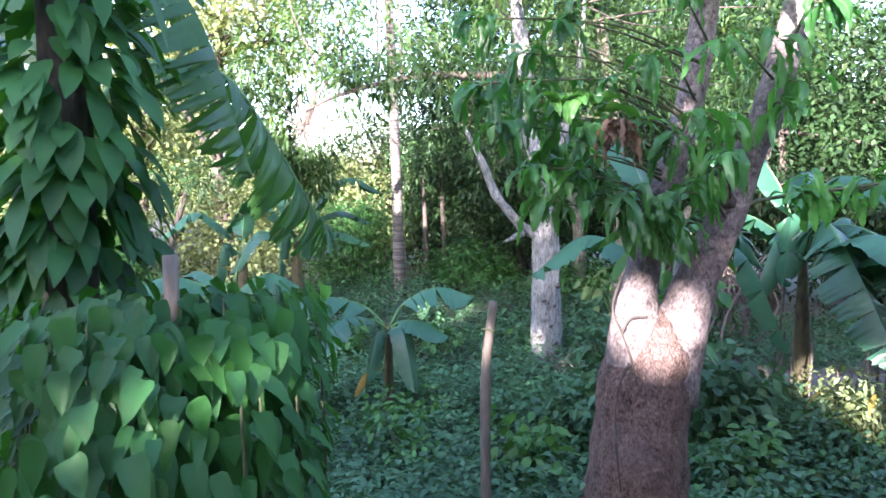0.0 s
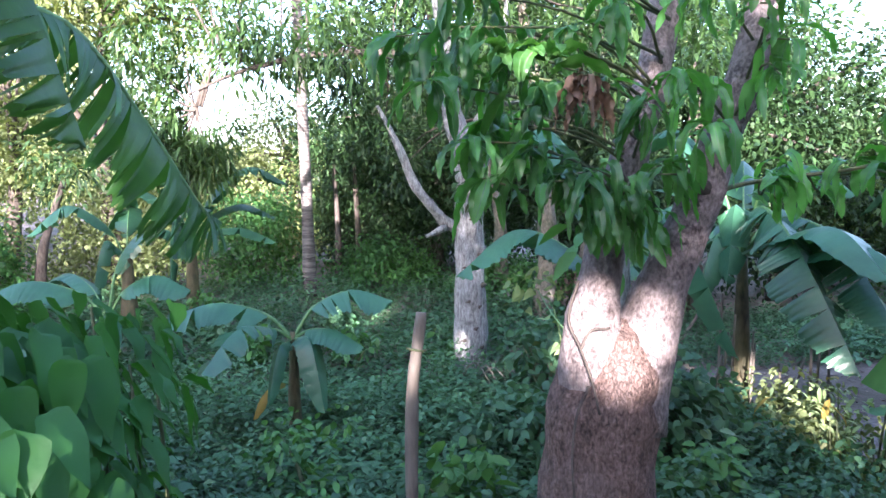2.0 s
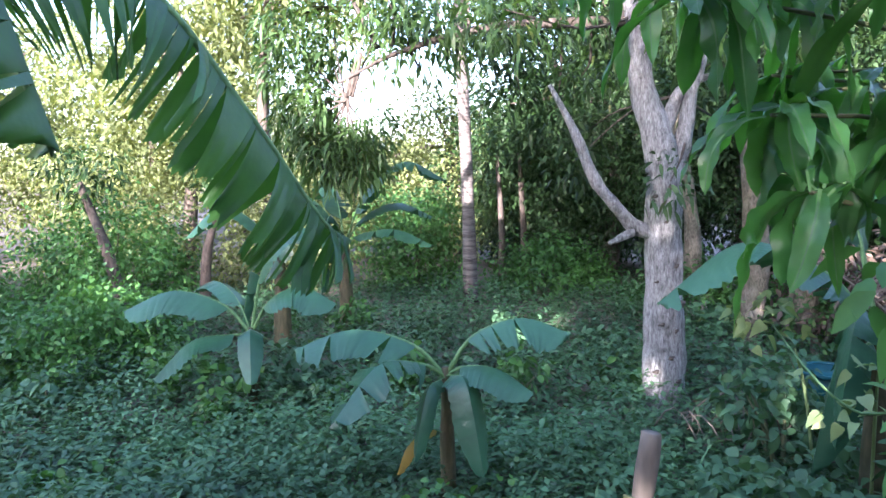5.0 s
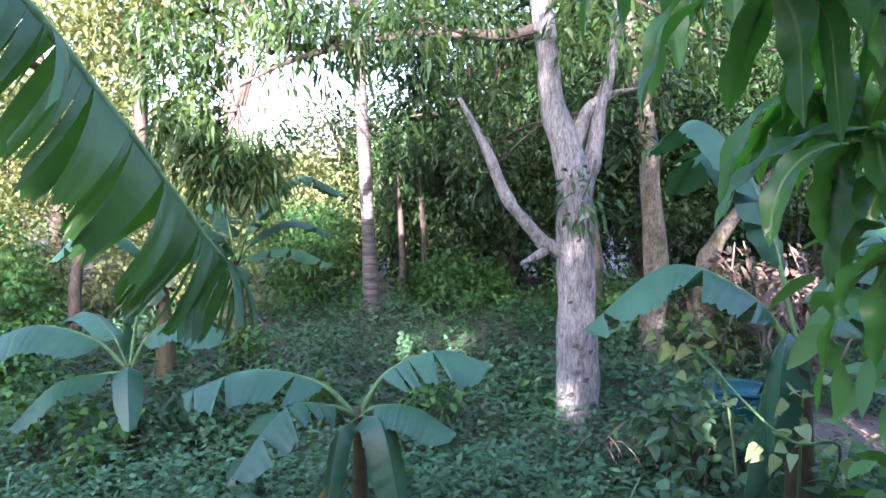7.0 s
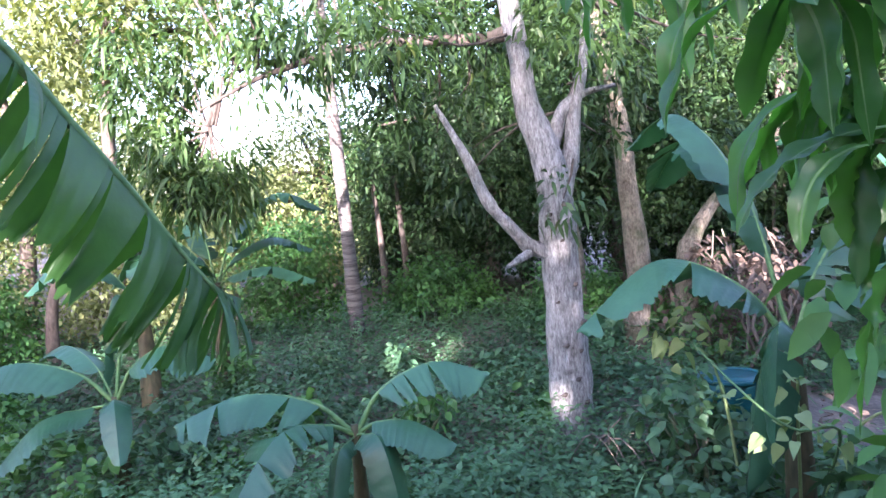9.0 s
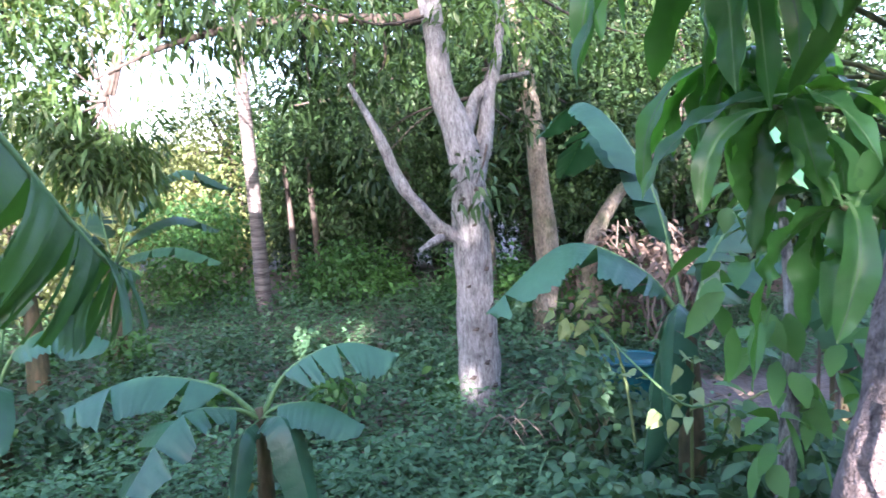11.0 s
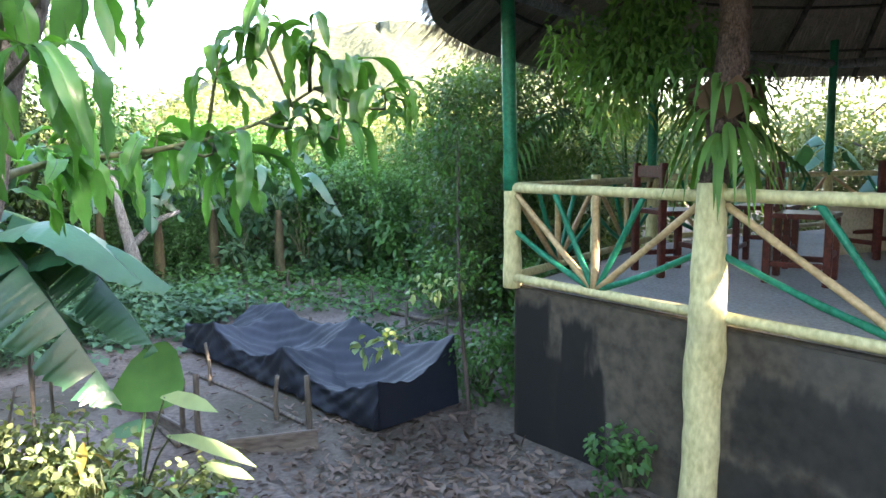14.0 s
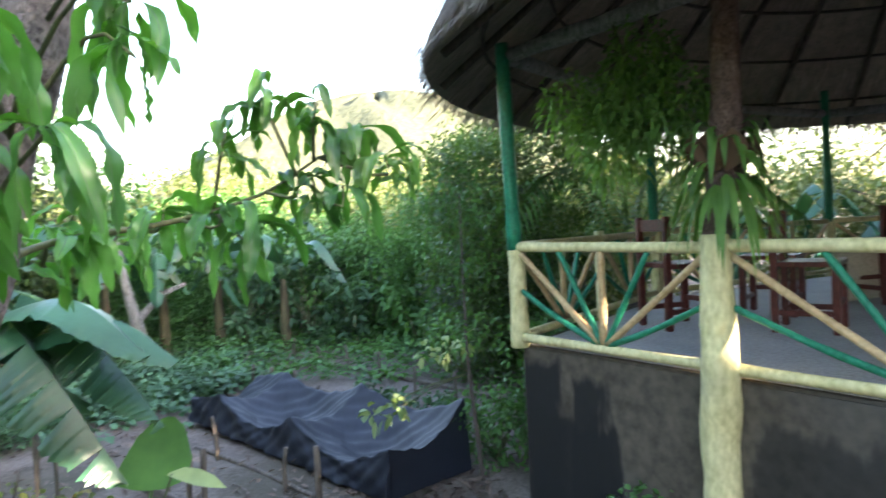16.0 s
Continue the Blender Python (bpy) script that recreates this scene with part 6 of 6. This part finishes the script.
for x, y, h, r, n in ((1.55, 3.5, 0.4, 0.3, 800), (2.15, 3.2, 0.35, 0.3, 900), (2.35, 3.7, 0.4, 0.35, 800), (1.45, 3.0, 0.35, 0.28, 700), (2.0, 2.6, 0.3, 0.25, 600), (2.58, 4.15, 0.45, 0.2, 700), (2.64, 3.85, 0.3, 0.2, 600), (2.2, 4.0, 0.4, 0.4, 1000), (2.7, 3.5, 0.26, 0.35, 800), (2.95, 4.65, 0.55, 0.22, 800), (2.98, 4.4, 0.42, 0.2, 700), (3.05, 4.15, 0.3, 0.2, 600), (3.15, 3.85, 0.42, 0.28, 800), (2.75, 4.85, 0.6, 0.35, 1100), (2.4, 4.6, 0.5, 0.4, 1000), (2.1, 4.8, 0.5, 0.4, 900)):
    # weeds at the sun fleck get lighter leaves, sunshine put into the colour
    sun_toned = 2.55 < x and y > 3.8
    bush(x, y, h, r, n, M_LIGHT if sun_toned else M_HERB, 0.06, "weed coloured yellow-green to brighten its sun fleck" if sun_toned else "low dark green weed under the mango", slim=0.5)
# larger weeds standing out of the carpet
for k in range(34):
    x, y = rng.uniform(-4.6, 1.9), rng.uniform(3.2, 9.0)
    bush(x, y, rng.uniform(0.25, 0.55), rng.uniform(0.16, 0.34), int(rng.integers(110, 300)), (M_HERB, M_SHRUB, M_HERB, M_SHRUB)[k % 4], float(rng.uniform(0.06, 0.12)), "leafy weed standing out of the low ground cover", name="weed", slim=0.55, stems=1)
# zinc sheet and rubbish half hidden behind the beds
zs = thing("zinc_sheet", "grey zinc sheet standing among the shrubs", "sheet")
bm = bmesh.new()
bmesh.ops.create_grid(bm, x_segments=24, y_segments=1, size=0.5)
for q in bm.verts:
    q.co.z = 0.012 * math.sin(q.co.x * 60)
bmesh.ops.solidify(bm, geom=bm.faces[:], thickness=0.003)
zme = bpy.data.meshes.new("sheet")
bm.to_mesh(zme)
bm.free()
part("sheet", zme, M_METAL, zs)
zs.matrix_world = pose(11.2, 5.0, float(ground_z(11.2, 5.0)) + 0.5, 80, 0, 70)

# ---- weeds and litter ----
def weeds(name, n, region, lo, hi_, leaf, material, label, per=5, shape="oval", slim=0.6):
    """A carpet of small herbs: leaves on short stalks."""
    x, y = region(n)
    h = rng.uniform(lo, hi_, len(x)) * (0.6 + 0.8 * (0.5 + 0.5 * np.sin(2.1 * x + 1.3 * y) * np.sin(1.7 * y - 0.8 * x)))
    base = np.repeat(on_ground(x, y), per, 0)
    hh = np.repeat(h, per) * rng.uniform(0.35, 1.0, len(base))
    d = randdirs(len(base), 0.3)
    p = base + d * (leaf * 0.6) * rng.uniform(0, 1.6, (len(base), 1)) + UP * hh[:, None]
    ob = part(name, leaves(p, d + UP * 0.1, UP + 0.45 * randdirs(len(base)), leaf * rng.uniform(0.6, 1.4, len(base)), leaf * slim * rng.uniform(0.7, 1.2, len(base)), 0.4, shape, 0.2), material)
    return tagged(ob, label, "weeds", kind="stuff")


def clear_of_camera(x, y):
    return np.hypot(x - 0.05, y - 0.9) > 1.0


def meadow(n):
    y = 2.2 + 8.5 * rng.random(n) ** 1.25
    x = rng.uniform(-1.0, 1.0, n) * (1.2 + 0.85 * y) - 0.4
    ok = clear_of_camera(x, y) & ((x < 2.4) | (y > 7.5)) & (np.hypot(x, y - 1.5) > 1.0)
    return x[ok], y[ok]


def meadow_near(n):
    x, y = rng.uniform(-3.2, 2.2, n), rng.uniform(2.2, 6.0, n)
    return x, y


def right_weeds(n):
    x, y = rng.uniform(1.2, 3.3, n), rng.uniform(2.3, 6.0, n)
    ok = rng.random(n) < np.clip((3.2 - x) / 1.2, 0, 1)
    return x[ok], y[ok]


def potato(n):
    x, y = rng.normal(7.6, 0.8, n), rng.normal(7.9, 0.6, n)
    return x, y


def far_weeds(n):
    x, y = rng.uniform(8.2, 14, n), rng.uniform(2.5, 10, n)
    return x, y


weeds("ground_cover", 33000, meadow, 0.06, 0.34, 0.058, M_HERB, "dense knee-low green weeds covering the clearing", 6, "flake")
weeds("ground_cover", 8500, meadow_near, 0.04, 0.3, 0.043, M_HERB, "dense low creeping weeds with small oval leaves", 6, "flake")
weeds("ground_cover", 2600, right_weeds, 0.04, 0.3, 0.055, M_SHRUB, "low dark weeds under the mango and bananas")
weeds("sweet_potato_bed", 1900, potato, 0.06, 0.3, 0.1, M_HERB, "bed of broad-leaved green potato vines", 5, "chip", 0.9)
weeds("ground_cover", 2600, far_weeds, 0.05, 0.4, 0.1, M_SHRUB, "patchy weeds between the far beds", 4, "flake")
weeds("grass", 3600, meadow, 0.02, 0.14, 0.24, M_HERB, "thin grass blades among the weeds", 6, "flake", 0.045)


def litter(n, region, label):
    x, y = region(n)
    m = len(x)
    ob = part("leaf_litter", leaves(on_ground(x, y, 0.012) + UP * rng.uniform(0, 0.02, (m, 1)), randdirs(m, 0.25), UP + 0.6 * randdirs(m), rng.uniform(0.04, 0.1, m), rng.uniform(0.02, 0.04, m), rng.uniform(-0.3, 0.3, m), "mango", 0.5, 0.08), M_DRY)
    return tagged(ob, label, "leaf litter", kind="stuff")


def path_side(n):
    x, y = rng.normal(4.2, 0.9, n), rng.normal(2.75, 0.75, n)
    ok = ~((x - 3.46) * (2.60 - 0.54) - (y - 0.54) * (5.07 - 3.46) > -0.15)
    return x[ok], y[ok]


litter(2600, path_side, "brown dead leaves scattered on bare soil")
litter(900, lambda n: (rng.uniform(2.6, 8.0, n), rng.uniform(2.8, 7.5, n)), "scattered dry leaves between the beds")
litter(1200, lambda n: (rng.uniform(-2.5, 2.4, n), rng.uniform(2.2, 7.5, n)), "dry brown leaves among the weeds")
litter(500, lambda n: (rng.uniform(-1.5, 2.6, n), rng.uniform(-1.5, 2.2, n)), "dry leaves on the path")
